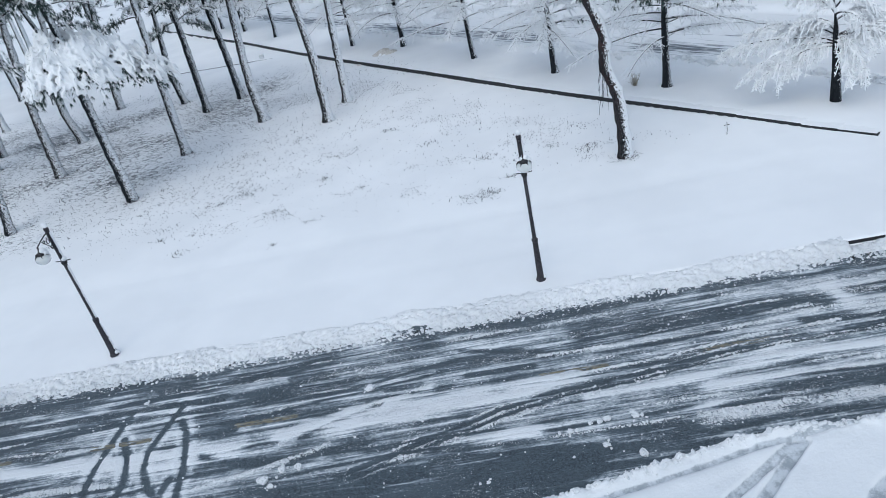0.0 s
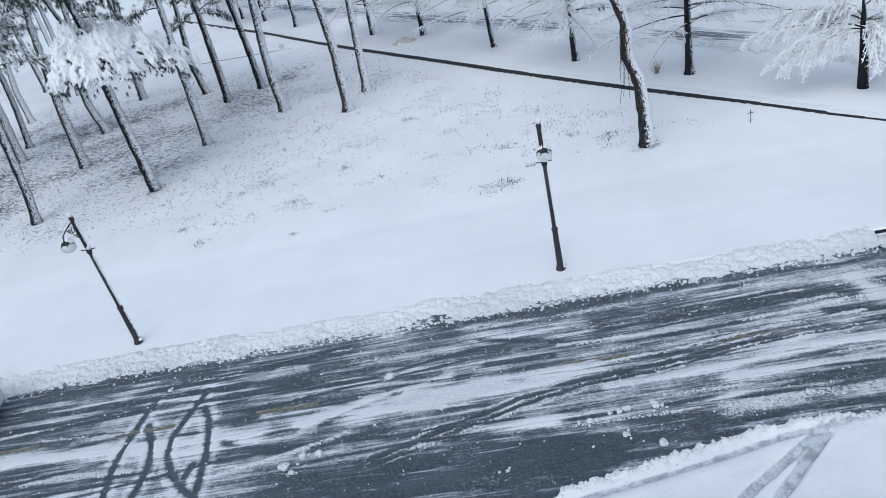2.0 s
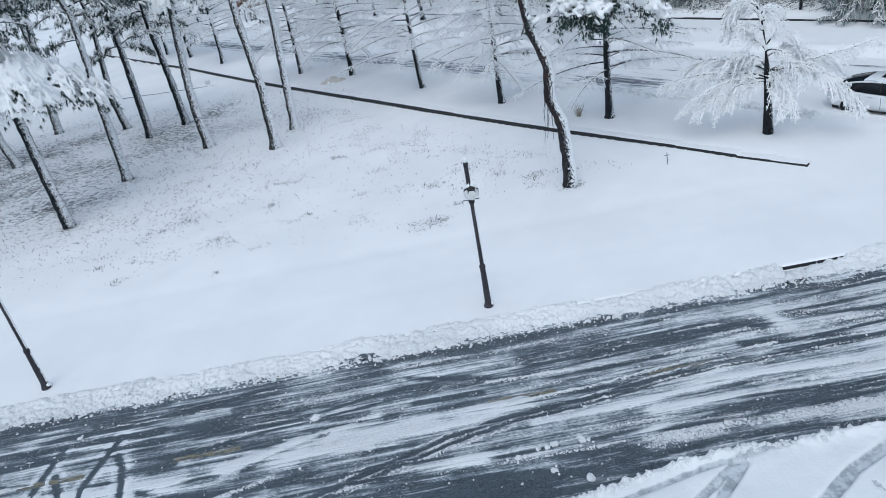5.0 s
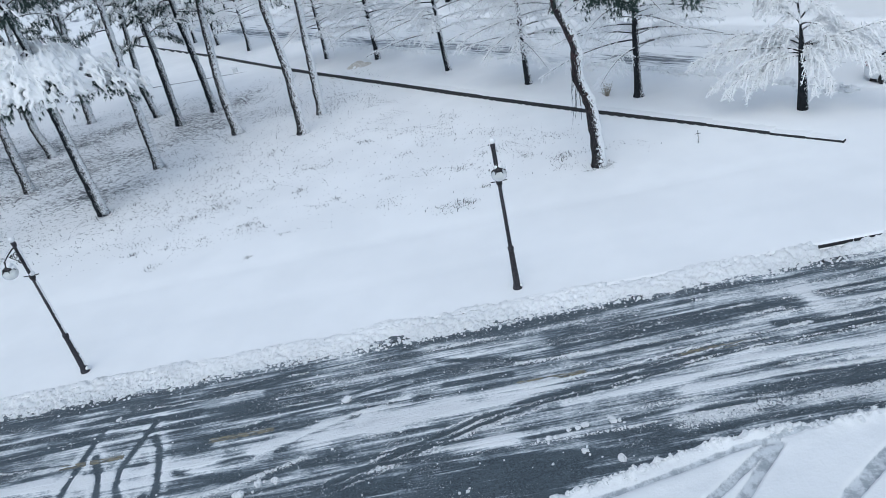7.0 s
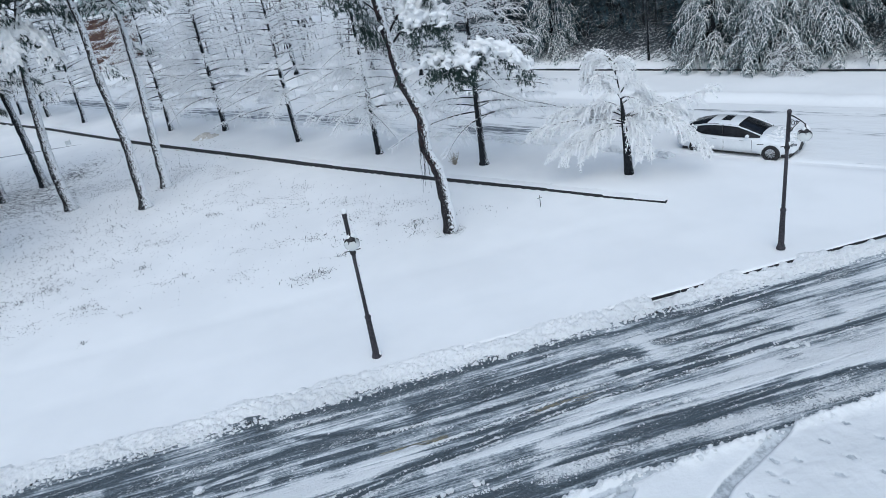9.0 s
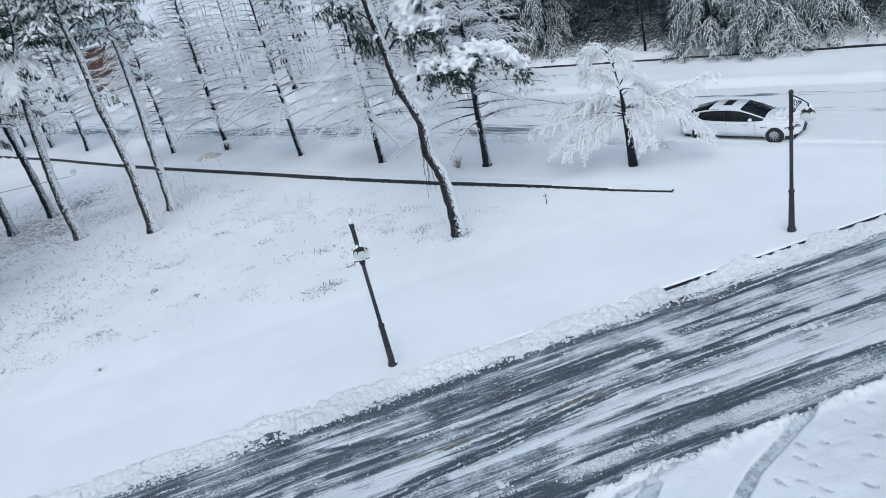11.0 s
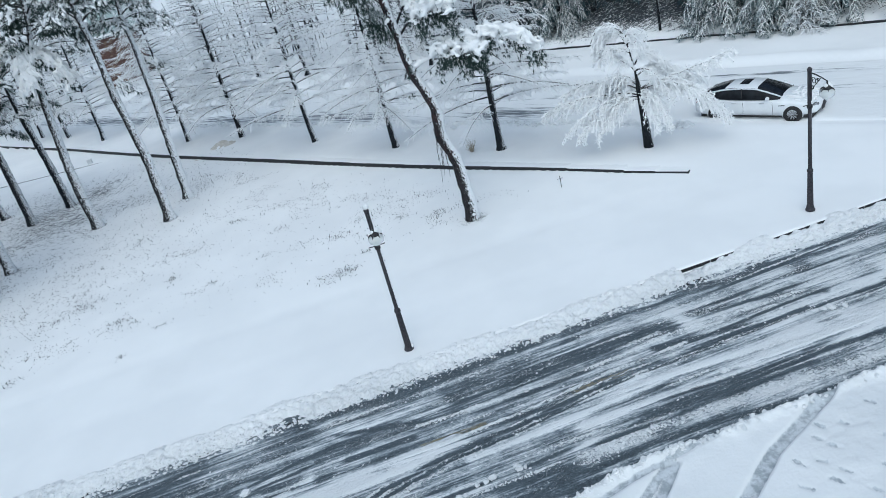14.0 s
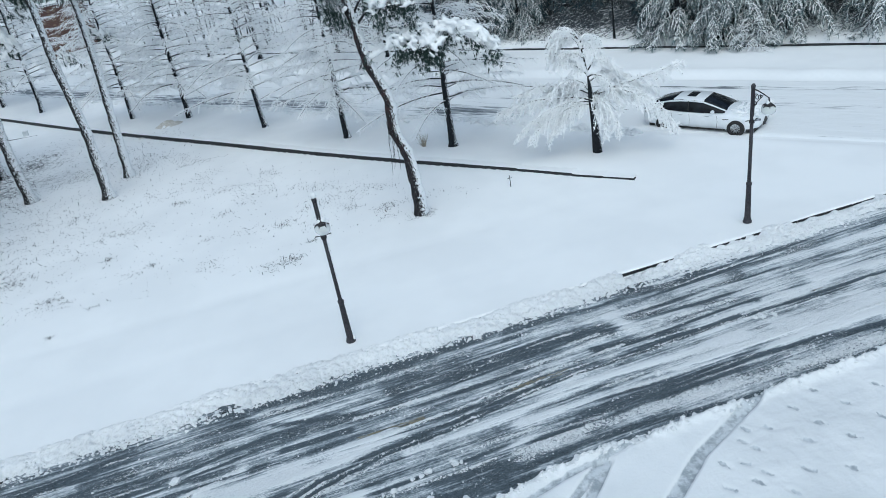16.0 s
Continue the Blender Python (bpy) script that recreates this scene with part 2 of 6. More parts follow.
GRANITE = plain("wet_granite", (0.009, 0.010, 0.012), (0.026, 0.028, 0.032), 30.0, 0.6, 0, 0.3)
PAINT_Y = paint_material()
POST = plain("dark_brown_metal", (0.024, 0.023, 0.028), (0.056, 0.051, 0.060), 18.0, 0.5, 0.2)
IRON = plain("black_iron", (0.018, 0.018, 0.02), (0.05, 0.048, 0.05), 20.0, 0.5, 0.4)
GLOBE = Nodes("pale_globe_glass").set(Base_Color=(0.86, 0.88, 0.86), Roughness=0.22, Transmission_Weight=0.55, IOR=1.2)
CARWHITE = plain("white_car_paint", (0.74, 0.76, 0.78), (0.80, 0.82, 0.84), 3.0, 0.25, 0, 0, (1, 1, 1), 0.5)
CARGLASS = plain("dark_tinted_glass", (0.006, 0.007, 0.009), (0.016, 0.018, 0.022), 4.0, 0.15, 0, 0, (1, 1, 1), 0.22)
BLACK = plain("black_plastic", (0.012, 0.012, 0.013), (0.03, 0.03, 0.032), 10.0, 0.6)
RUBBER = plain("tyre_rubber", (0.014, 0.014, 0.015), (0.035, 0.035, 0.037), 12.0, 0.8, 0, 0.2)
ALLOY = plain("alloy", (0.42, 0.43, 0.45), (0.58, 0.59, 0.61), 9.0, 0.35, 0.8)
TAIL = plain("red_tail_lens", (0.16, 0.012, 0.018), (0.28, 0.03, 0.04), 9.0, 0.2)
LENS = plain("headlamp_lens", (0.10, 0.11, 0.12), (0.35, 0.37, 0.40), 9.0, 0.15)
SAND = plain("tan_sand", (0.50, 0.46, 0.41), (0.72, 0.69, 0.65), 9.0, 0.9, 0, 0.5)
BRICK = plain("red_brick", (0.085, 0.046, 0.040), (0.14, 0.080, 0.064), 7.0, 0.85, 0, 0.3)
BRICK_B = plain("pale_brick", (0.17, 0.115, 0.08), (0.25, 0.18, 0.13), 7.0, 0.85, 0, 0.3)
MORTAR = plain("mortar", (0.11, 0.095, 0.085), (0.18, 0.16, 0.15), 10.0, 0.9)
PANEL = plain("pale_green_panel", (0.36, 0.44, 0.44), (0.46, 0.54, 0.53), 2.0, 0.3)
FRAME = plain("white_frame", (0.62, 0.64, 0.65), (0.75, 0.77, 0.78), 4.0, 0.5)
ROOFTILE = plain("grey_roof", (0.10, 0.11, 0.12), (0.18, 0.19, 0.21), 6.0, 0.7)


# ---- mesh helpers ----
def hash2(i, j, seed):
    v = np.sin(i * 127.1 + j * 311.7 + seed * 74.7) * 43758.5453
    return v - np.floor(v)


def vnoise(x, y, seed=0):
    """Smooth value noise in 0..1 on arrays."""
    i, j = np.floor(x), np.floor(y)
    f, g = x - i, y - j
    f, g = f * f * (3 - 2 * f), g * g * (3 - 2 * g)
    a, b = hash2(i, j, seed), hash2(i + 1, j, seed)
    c, d = hash2(i, j + 1, seed), hash2(i + 1, j + 1, seed)
    return (a * (1 - f) + b * f) * (1 - g) + (c * (1 - f) + d * f) * g


def fbm(x, y, seed=0, octaves=4):
    out, amp, tot = 0, 1.0, 0.0
    for k in range(octaves):
        out, tot = out + amp * vnoise(x * 2**k + 17.3 * k, y * 2**k - 9.1 * k, seed + k), tot + amp
        amp *= 0.5
    return out / tot


def step01(v, lo, hi):
    t = np.clip((v - lo) / (hi - lo), 0, 1)
    return t * t * (3 - 2 * t)


def near_line(x, y, pts):
    """The distance from every place to a polyline."""
    best = np.full(np.shape(x), 1e9)
    for (ax, ay), (bx, by) in zip(pts, pts[1:]):
        dx, dy = bx - ax, by - ay
        s = np.clip(((x - ax) * dx + (y - ay) * dy) / (dx * dx + dy * dy), 0, 1)
        best = np.minimum(best, np.hypot(x - ax - s * dx, y - ay - s * dy))
    return best


def mesh_np(name, verts, faces, mats, smooth=True, index=None, attrs=None):
    """A mesh from arrays; all faces have the same number of corners."""
    verts, faces = np.asarray(verts, np.float32), np.asarray(faces, np.int32)
    me = bpy.data.meshes.new(name)
    k = faces.shape[1]
    me.vertices.add(len(verts))
    me.vertices.foreach_set("co", verts.ravel())
    me.loops.add(faces.size)
    me.loops.foreach_set("vertex_index", faces.ravel())
    me.polygons.add(len(faces))
    me.polygons.foreach_set("loop_start", np.arange(len(faces), dtype=np.int32) * k)
    for m in mats if isinstance(mats, (list, tuple)) else [mats]:
        me.materials.append(m)
    if index is not None:
        me.polygons.foreach_set("material_index", np.asarray(index, np.int32))
    me.polygons.foreach_set("use_smooth", np.full(len(faces), smooth))
    for key, values in (attrs or {}).items():
        a = me.attributes.new(key, "FLOAT", "POINT")
        a.data.foreach_set("value", np.asarray(values, np.float32).ravel())
    me.update(calc_edges=True)
    me.validate()
    return me


def grid_mesh(name, xs, ys, height, mat, attrs=None):
    """A sheet over the places xs by ys; height and attrs are functions of x and y."""
    gx, gy = np.meshgrid(xs, ys)
    z = height(gx, gy) * np.ones_like(gx)
    v = np.stack([gx, gy, z], -1).reshape(-1, 3)
    w, h = len(xs), len(ys)
    i = (np.arange(h - 1)[:, None] * w + np.arange(w - 1)[None]).ravel()
    f = np.stack([i, i + 1, i + w + 1, i + w], 1)
    return mesh_np(name, v, f, mat, True, None, {k: fn(gx, gy) for k, fn in (attrs or {}).items()})


def prisms(p0, p1, r0, r1, sides=3):
    """Open tapered prisms between pairs of points, as arrays of corners and faces."""
    p0, p1 = np.asarray(p0, float), np.asarray(p1, float)
    r0, r1 = (np.broadcast_to(np.asarray(r, float), len(p0))[:, None] for r in (r0, r1))
    d = p1 - p0
    d /= np.linalg.norm(d, axis=1, keepdims=True) + 1e-9
    a = np.cross(d, [0.0, 0.0, 1.0])
    flat = np.linalg.norm(a, axis=1) < 1e-3
    a[flat] = (1, 0, 0)
    a /= np.linalg.norm(a, axis=1, keepdims=True)
    b = np.cross(a, d)
    ring = []
    for p, r in ((p0, r0), (p1, r1)):
        for s in range(sides):
            t = 2 * math.pi * (s + 0.25 * (sides == 3)) / sides + (math.pi / 2 - math.pi / 6 if sides == 3 else 0)
            ring.append(p + r * (math.cos(t) * a + math.sin(t) * b))
    v = np.stack(ring, 1)
    n = len(p0)
    base = np.arange(n)[:, None] * 2 * sides
    f = [np.concatenate([base + s, base + (s + 1) % sides, base + sides + (s + 1) % sides, base + sides + s], 1) for s in range(sides)]
    return v.reshape(-1, 3), np.stack(f, 1).reshape(-1, 4)


def join(parts):
    """Joins pairs of corners and faces."""
    vs, fs, n = [], [], 0
    for v, f in parts:
        vs.append(v)
        fs.append(np.asarray(f) + n)
        n += len(v)
    return np.concatenate(vs), np.concatenate(fs)


def tube(points, radii, sides=10, closed=True):
    """A tapered tube along points, with its ends drawn together."""
    pts = [Vector(p) for p in points]
    rings = []
    for k, (p, r) in enumerate(zip(pts, map(float, radii))):
        d = (pts[min(k + 1, len(pts) - 1)] - pts[max(k - 1, 0)]).normalized()
        a = d.cross(Vector((0, 1, 0.03))).normalized()
        b = d.cross(a)
        rings.append([p + r * (math.cos(t) * a + math.sin(t) * b) for t in (2 * math.pi * s / sides for s in range(sides))])
    if closed:
        rings = [[pts[0]] * sides] + rings + [[pts[-1]] * sides]
    v = np.array([c for ring in rings for c in ring], float)
    i = (np.arange(len(rings) - 1)[:, None] * sides + np.arange(sides)[None]).ravel()
    j = (np.arange(len(rings) - 1)[:, None] * sides + (np.arange(sides)[None] + 1) % sides).ravel()
    return v, np.stack([i, j, j + sides, i + sides], 1)


def lathe(profile, sides=16, centre=(0, 0, 0)):
    """A turned shape from (radius, height) pairs."""
    cx, cy, cz = centre
    v = np.array([(cx + r * math.cos(2 * math.pi * s / sides), cy + r * math.sin(2 * math.pi * s / sides), cz + z) for r, z in profile for s in range(sides)])
    n = len(profile)
    i = (np.arange(n - 1)[:, None] * sides + np.arange(sides)[None]).ravel()
    j = (np.arange(n - 1)[:, None] * sides + (np.arange(sides)[None] + 1) % sides).ravel()
    return v, np.stack([i, j, j + sides, i + sides], 1)


def box(x0, x1, y0, y1, z0, z1):
    v = np.array([(x, y, z) for x in (x0, x1) for y in (y0, y1) for z in (z0, z1)], float)
    return v, np.array([(0, 1, 3, 2), (4, 6, 7, 5), (0, 4, 5, 1), (2, 3, 7, 6), (0, 2, 6, 4), (1, 5, 7, 3)])


def blob_base():
    bm = bmesh.new()
    bmesh.ops.create_icosphere(bm, subdivisions=2, radius=1.0)
    v = np.array([p.co for p in bm.verts])
    f = np.array([[p.index for p in q.verts] for q in bm.faces])
    bm.free()
    return v, f


BLOB = blob_base()
rng = np.random.default_rng(7)


def blobs(centres, sizes, rough=0.25):
    """Many lumpy pebble shapes, as triangles."""
    bv, bf = BLOB
    out = []
    for c, s in zip(centres, sizes):
        k = 1 + rough * (rng.random((len(bv), 1)) - 0.5) * 2
        out.append((bv * k * s + c, bf))
    return join(out)


SWARMS = ("branchwork", "crown", "frost", "clotted_snow", "needles", "stems", "brickwork", "vine", "stuck_snow", "bonnet_snow")


def part(name, geo, mat, parent, label="", smooth=True, index=None):
    """Links corners and faces as one mesh under a thing or a part."""
    ob = new(name, mesh_np(name, geo[0], geo[1], mat, smooth, index))
    ob.parent = parent
    return tagged(ob, label, "", "", "stuff" if name in SWARMS else "")


def shared(name, me, parent, m=None):
    ob = new(name, me)
    ob.parent = parent
    if m is not None:
        ob.matrix_local = m
    return ob


def thing(name, x, y, z, label, category, group="", turn=0.0):
    ob = new(name)
    ob.empty_display_size = 0.2
    ob.matrix_world = pose(x, y, z, 0, 0, turn)
    return tagged(ob, label, category, group)


# ---- ground, roads, kerbs ----
ORIGIN = (12.72, 21.82)
ALONG, ACROSS = (-0.625, 0.781), (0.781, 0.625)
YAW2 = math.degrees(math.atan2(ALONG[1], ALONG[0]))


def uv(x, y):
    """Places along and across the second road, which runs off behind the row of trees."""
    dx, dy = x - ORIGIN[0], y - ORIGIN[1]
    return dx * ALONG[0] + dy * ALONG[1], dx * ACROSS[0] + dy * ACROSS[1]


def xy(u, v):
    return ORIGIN[0] + u * ALONG[0] + v * ACROSS[0], ORIGIN[1] + u * ALONG[1] + v * ACROSS[1]


def spread(lo, hi, fine, far, grow=1.22):
    """Places that stand close between lo and hi and ever wider out to far on both sides."""
    mid = list(np.arange(lo, hi + 1e-6, fine))
    for sign, end in ((-1, lo), (1, hi)):
        s, p, out = fine, end, []
        while abs(p) < far:
            s *= grow
            p += sign * s
            out.append(p)
        mid = out[::-1] + mid if sign < 0 else mid + out
    return np.array(mid)


def edge_line(u):
    """Where the stone edging runs: across, for places along."""
    return np.interp(u, [0, 2, 5, 7, 10, 16, 21, 32, 39, 49, 75], [0.0, -0.17, -0.24, -0.33, -0.48, -0.62, -0.60, -0.60, -0.48, -0.05, 0.1])


def edge_top(u):
    return np.interp(u, [0, 1.2, 2.2, 5, 8, 14, 20, 26], [0.085, 0.085, 0.13, 0.16, 0.19, 0.21, 0.24, 0.25])


def ground_height(x, y):
    u, v = uv(x, y)
    z = 0.05 * (fbm(x / 3.5, y / 3.5, 3) - 0.5) + 0.012 * (fbm(x / 0.6, y / 0.6, 5, 2) - 0.5)
    path = 0.042 * np.exp(-(((y - 21.35 - 0.25 * (vnoise(x / 5, y * 0, 4) - 0.5)) / 0.24) ** 2))
    path = path + 0.03 * np.exp(-(((y - 18.72) / 0.13) ** 2))
    z = z - path * step01(13.0 - x, 0, 3) + 0.012 * step01(y, 21.4, 22.2)
    z = z + (edge_top(u) - 0.02) * step01(v - edge_line(u), 0.12, 0.42) * step01(u, -1.5, 1.0) * (1 - step01(v, 4.2, 5.2))
    shoulder = np.exp(-(((v - 4.45) / 0.45) ** 2)) * (0.03 + 0.22 * fbm(x / 0.5, y / 0.5, 9, 3))
    z = z + shoulder * step01(u, 1.0, 7.0) * step01(y, 17, 19)
    z = z - 0.16 * step01(v, 4.8, 5.3) * (1 - step01(v, 13.2, 13.9)) * step01(y, 17, 20)
    z = z + 0.22 * np.exp(-(((v - 14.0) / 0.5) ** 2)) * fbm(x / 0.8, y / 0.8, 19, 3) * step01(y, 19, 22)
    z = z + 0.30 * step01(v, 19.35, 19.9) + (0.10 + 0.18 * (1 - step01(u, 24, 40))) * np.clip(v - 20.5, 0, 45)
    z = z + 0.5 * (fbm(x / 4.0, y / 4.0, 29, 4) - 0.4) * step01(v, 20.0, 24.0)
    hollow = (y > 4.5) & (y < 16.185)
    return np.where(hollow, -0.30, np.where(y <= 4.5, -0.05, z + 0.02))


def litter(x, y):
    u, v = uv(x, y)
    grove = step01(-x + 0.35 * (y - 34), 9.0, 17.0) * step01(y, 23.0, 29.0) * (1 - step01(y, 44, 52))
    rim = step01(-x + 0.25 * (y - 30), 2.0, 12.0) * step01(y, 23, 28) * (1 - step01(y, 42, 48))
    # dense wood's shade painted into the ground as near-solid dark litter
    hill_shade = step01(v, 19.3, 19.8) * (1 - step01(u, 24, 33))
    lawn = step01(y, 22.5, 26.0) * (1 - step01(v, -3.5, -1.0)) * step01(fbm(x / 2.2, y / 2.2, 33, 3), 0.48, 0.72)
    patch = 0.50 + 1.1 * (fbm(x / 2.5, y / 2.0, 41, 3) - 0.3)
    return np.clip(np.maximum(np.maximum(0.95 * grove, 0.42 * rim) * patch + 0.08 * lawn, (1.25 - 0.75 * (1 - step01(v, 19.6, 23.0)) + 0.5 * (fbm(x / 3, y / 3, 47, 3) - 0.5)) * hill_shade), 0, 1.3)


gx = spread(-34, 32, 0.3, 700)
gy = np.concatenate([np.arange(-700, -20, 40.0), np.arange(-20, 4.5, 2.0), [4.45, 4.55, 16.17, 16.20, 16.32], spread(16.6, 62, 0.3, 700)[spread(16.6, 62, 0.3, 700) > 16.5]])
ground = tagged(new("ground", grid_mesh("ground", gx, gy, ground_height, GROUND, {"litter": litter})), "snow-covered lawn with dead grass and needles showing through", "snowy ground", "", "structure")

# smears of soft slush, bare wheel tracks and lines of crumbs: width, weight, line
SOFT_BANDS = [
    (0.30, 0.50, [(-4.3, 12.47), (-2.9, 12.57), (-1.4, 12.65), (0.2, 12.81), (1.4, 12.98)]),
    (0.15, 0.44, [(1.6, 12.20), (3.2, 12.28), (5.2, 12.40), (7.3, 12.44), (10.2, 12.36)]),
    (0.18, 0.34, [(4.1, 11.95), (6.0, 11.85), (7.9, 12.0), (10.8, 11.93), (13.7, 11.66)]),
    (0.20, 0.30, [(-0.9, 11.44), (0.35, 11.49)]),
    (0.22, 0.34, [(7.85, 14.63), (8.05, 13.9)]),
    (0.22, 0.24, [(-5.2, 14.2), (-4.15, 14.38), (-2.8, 14.26)]),
    (0.16, 0.30, [(-5.6, 12.58), (-3.9, 12.90), (-2.0, 13.25)]),
    (0.20, 0.34, [(-17.0, 12.62), (-12.6, 12.60), (-9.6, 12.42), (-6.5, 12.40)]),
    (0.12, 0.28, [(-11.7, 13.25), (-8.0, 13.25)]),
    (0.20, 0.40, [(-7.5, 12.20), (-4.8, 12.55)]),
    (0.16, 0.30, [(11.1, 12.34), (14.0, 11.93)]),
    (0.14, 0.36, [(13.3, 13.5), (15.3, 13.28)]),
    (0.13, 0.34, [(-11.1, 13.61), (-9.1, 13.76), (-8.0, 13.73)]),
    (0.17, 0.40, [(-14.5, 12.75), (-12.5, 12.67), (-10.6, 12.56), (-8.8, 12.46)]),
    (0.12, 0.30, [(-12.1, 15.0), (-9.5, 14.89)]),
    (0.12, 0.30, [(-9.75, 14.16), (-7.8, 13.9)]),
    (0.10, 0.25, [(-7.7, 14.69), (-5.8, 14.66)]),
]
TRACKS = [
    (0.050, -0.62, [(-3.7, 10.92), (-1.8, 11.52), (-0.35, 12.04), (1.1, 12.40), (3.1, 12.60), (4.4, 12.78), (6.5, 12.88), (10.6, 12.93), (17.0, 12.9)]),
    (0.060, -0.55, [(-3.7, 11.12), (-1.8, 11.72), (-0.35, 12.24), (1.1, 12.57), (3.1, 12.74), (4.4, 12.90), (6.5, 12.99), (10.6, 13.02)]),
    (0.075, -0.55, [(4.2, 11.32), (5.8, 11.40), (7.9, 11.60), (9.5, 11.62), (11.0, 11.44), (13.3, 11.2), (18.0, 11.1)]),
    (0.12, -0.48, [(-1.5, 15.45), (2.1, 15.40), (4.1, 15.42), (6.5, 15.38), (9.4, 15.36)]),
    (0.26, -0.34, [(1.8, 14.52), (3.8, 14.43), (5.9, 14.42), (7.5, 14.16)]),
    (0.07, -0.46, [(-1.2, 14.54), (0.8, 14.02)]),
    (0.10, -0.40, [(-1.05, 13.55), (0.5, 13.52)]),
    (0.11, -0.46, [(8.2, 14.28), (10.1, 14.01), (11.4, 13.40)]),
    (0.11, -0.46, [(6.8, 13.50), (8.8, 13.18), (10.5, 12.92)]),
    (0.20, -0.42, [(9.0, 15.42), (10.3, 15.10)]),
    (0.22, -0.46, [(10.8, 15.32), (11.8, 14.98)]),
]
BARE = [
    (0.60, -0.24, [(-5.4, 10.6), (-2.0, 10.75), (0.5, 10.75), (2.9, 10.90)]),
    (0.90, -0.24, [(-5.0, 9.6), (0.5, 9.7)]),
    (0.09, -0.40, [(12.1, 15.40), (14.0, 15.05)]),
    (0.08, -0.44, [(10.2, 14.63), (11.7, 14.48)]),
    (0.08, -0.45, [(3.7, 10.70), (5.1, 10.66), (6.5, 10.66), (8.0, 10.50), (9.7, 10.50), (12.5, 10.41)]),
    (0.30, -0.36, [(-15.0, 14.62), (-11.9, 15.02), (-9.1, 14.98), (-5.0, 15.1), (-2.0, 15.2)]),
    (0.12, -0.34, [(-14.5, 13.72), (-10.2, 13.86), (-6.5, 14.0), (-3.7, 13.74)]),
    (0.09, -0.42, [(-5.0, 12.42), (-4.0, 12.79), (-3.2, 12.98)]),
    (0.10, -0.42, [(-6.8, 11.96), (-5.4, 11.86)]),
    (0.13, -0.55, [(-15.5, 15.3), (-11.1, 15.48), (-8.5, 15.41)]),
    (0.10, -0.55, [(-15.5, 14.25), (-10.6, 14.3), (-7.4, 14.3)]),
    (0.09, -0.60, [(-14.5, 13.1), (-10.9, 13.18), (-8.9, 13.24)]),
    (0.12, -0.60, [(-7.4, 12.24), (-5.9, 11.8)]),
    (0.10, -0.50, [(-7.8, 12.95), (-6.8, 13.04)]),
    (0.13, -0.50, [(-6.9, 14.19), (-4.5, 14.4)]),
    (0.12, -0.50, [(-6.4, 13.3), (-4.3, 13.01)]),
    (0.08, -0.50, [(-6.6, 12.26), (-5.6, 12.34)]),
]
RIDGES = [
    (0.09, 0.80, [(0.7, 13.86), (2.5, 13.83), (4.1, 13.68), (5.8, 13.69), (7.3, 13.85), (8.6, 13.79), (11.0, 13.7)]),
    (0.06, 0.85, [(1.1, 12.99), (2.2, 13.07), (4.1, 13.20), (5.6, 13.26), (7.5, 13.34)]),
    (0.07, 0.85, [(-3.8, 12.95), (-2.5, 13.22), (-1.9, 13.42)]),
    (0.05, 0.75, [(-3.2, 11.10), (-1.6, 11.55), (-0.2, 11.93), (1.15, 12.22)]),
    (0.27, 0.74, [(3.8, 11.10), (5.8, 11.14), (7.7, 11.05), (9.9, 10.95), (13.0, 10.8)]),
    (0.16, 0.90, [(-17.0, 11.9), (-12.3, 11.92), (-9.6, 11.72)]),
    (0.10, 0.80, [(-7.2, 11.28), (-5.6, 11.6), (-4.3, 12.0)]),
    (0.10, 0.60, [(6.0, 14.0), (9.0, 14.02)]),
    (0.16, 0.50, [(-1.5, 15.1), (1.6, 15.05), (4.0, 15.05)]),
    (0.25, 0.50, [(7.0, 15.0), (9.5, 14.75), (13.0, 14.3)]),
    (0.14, 0.50, [(10.5, 12.6), (13.5, 12.3)]),
]
TYRE_ARCS = [
    [(-9.87, 14.25), (-10.0, 13.53), (-10.05, 13.02), (-10.11, 12.2), (-9.99, 11.3), (-9.8, 10.5)],
    [(-9.72, 13.3), (-9.33, 12.51), (-9.15, 11.86), (-9.16, 11.2), (-9.3, 10.5)],
    [(-8.45, 14.3), (-8.69, 13.43), (-8.87, 12.7), (-8.78, 12.14), (-8.46, 11.54), (-8.0, 11.0), (-7.6, 10.7)],
    [(-8.33, 13.65), (-8.07, 13.2), (-7.92, 12.7), (-7.74, 11.95), (-7.63, 10.9), (-7.7, 10.3)],
    [(-7.98, 11.7), (-8.07, 11.31), (-8.0, 10.95)],
]


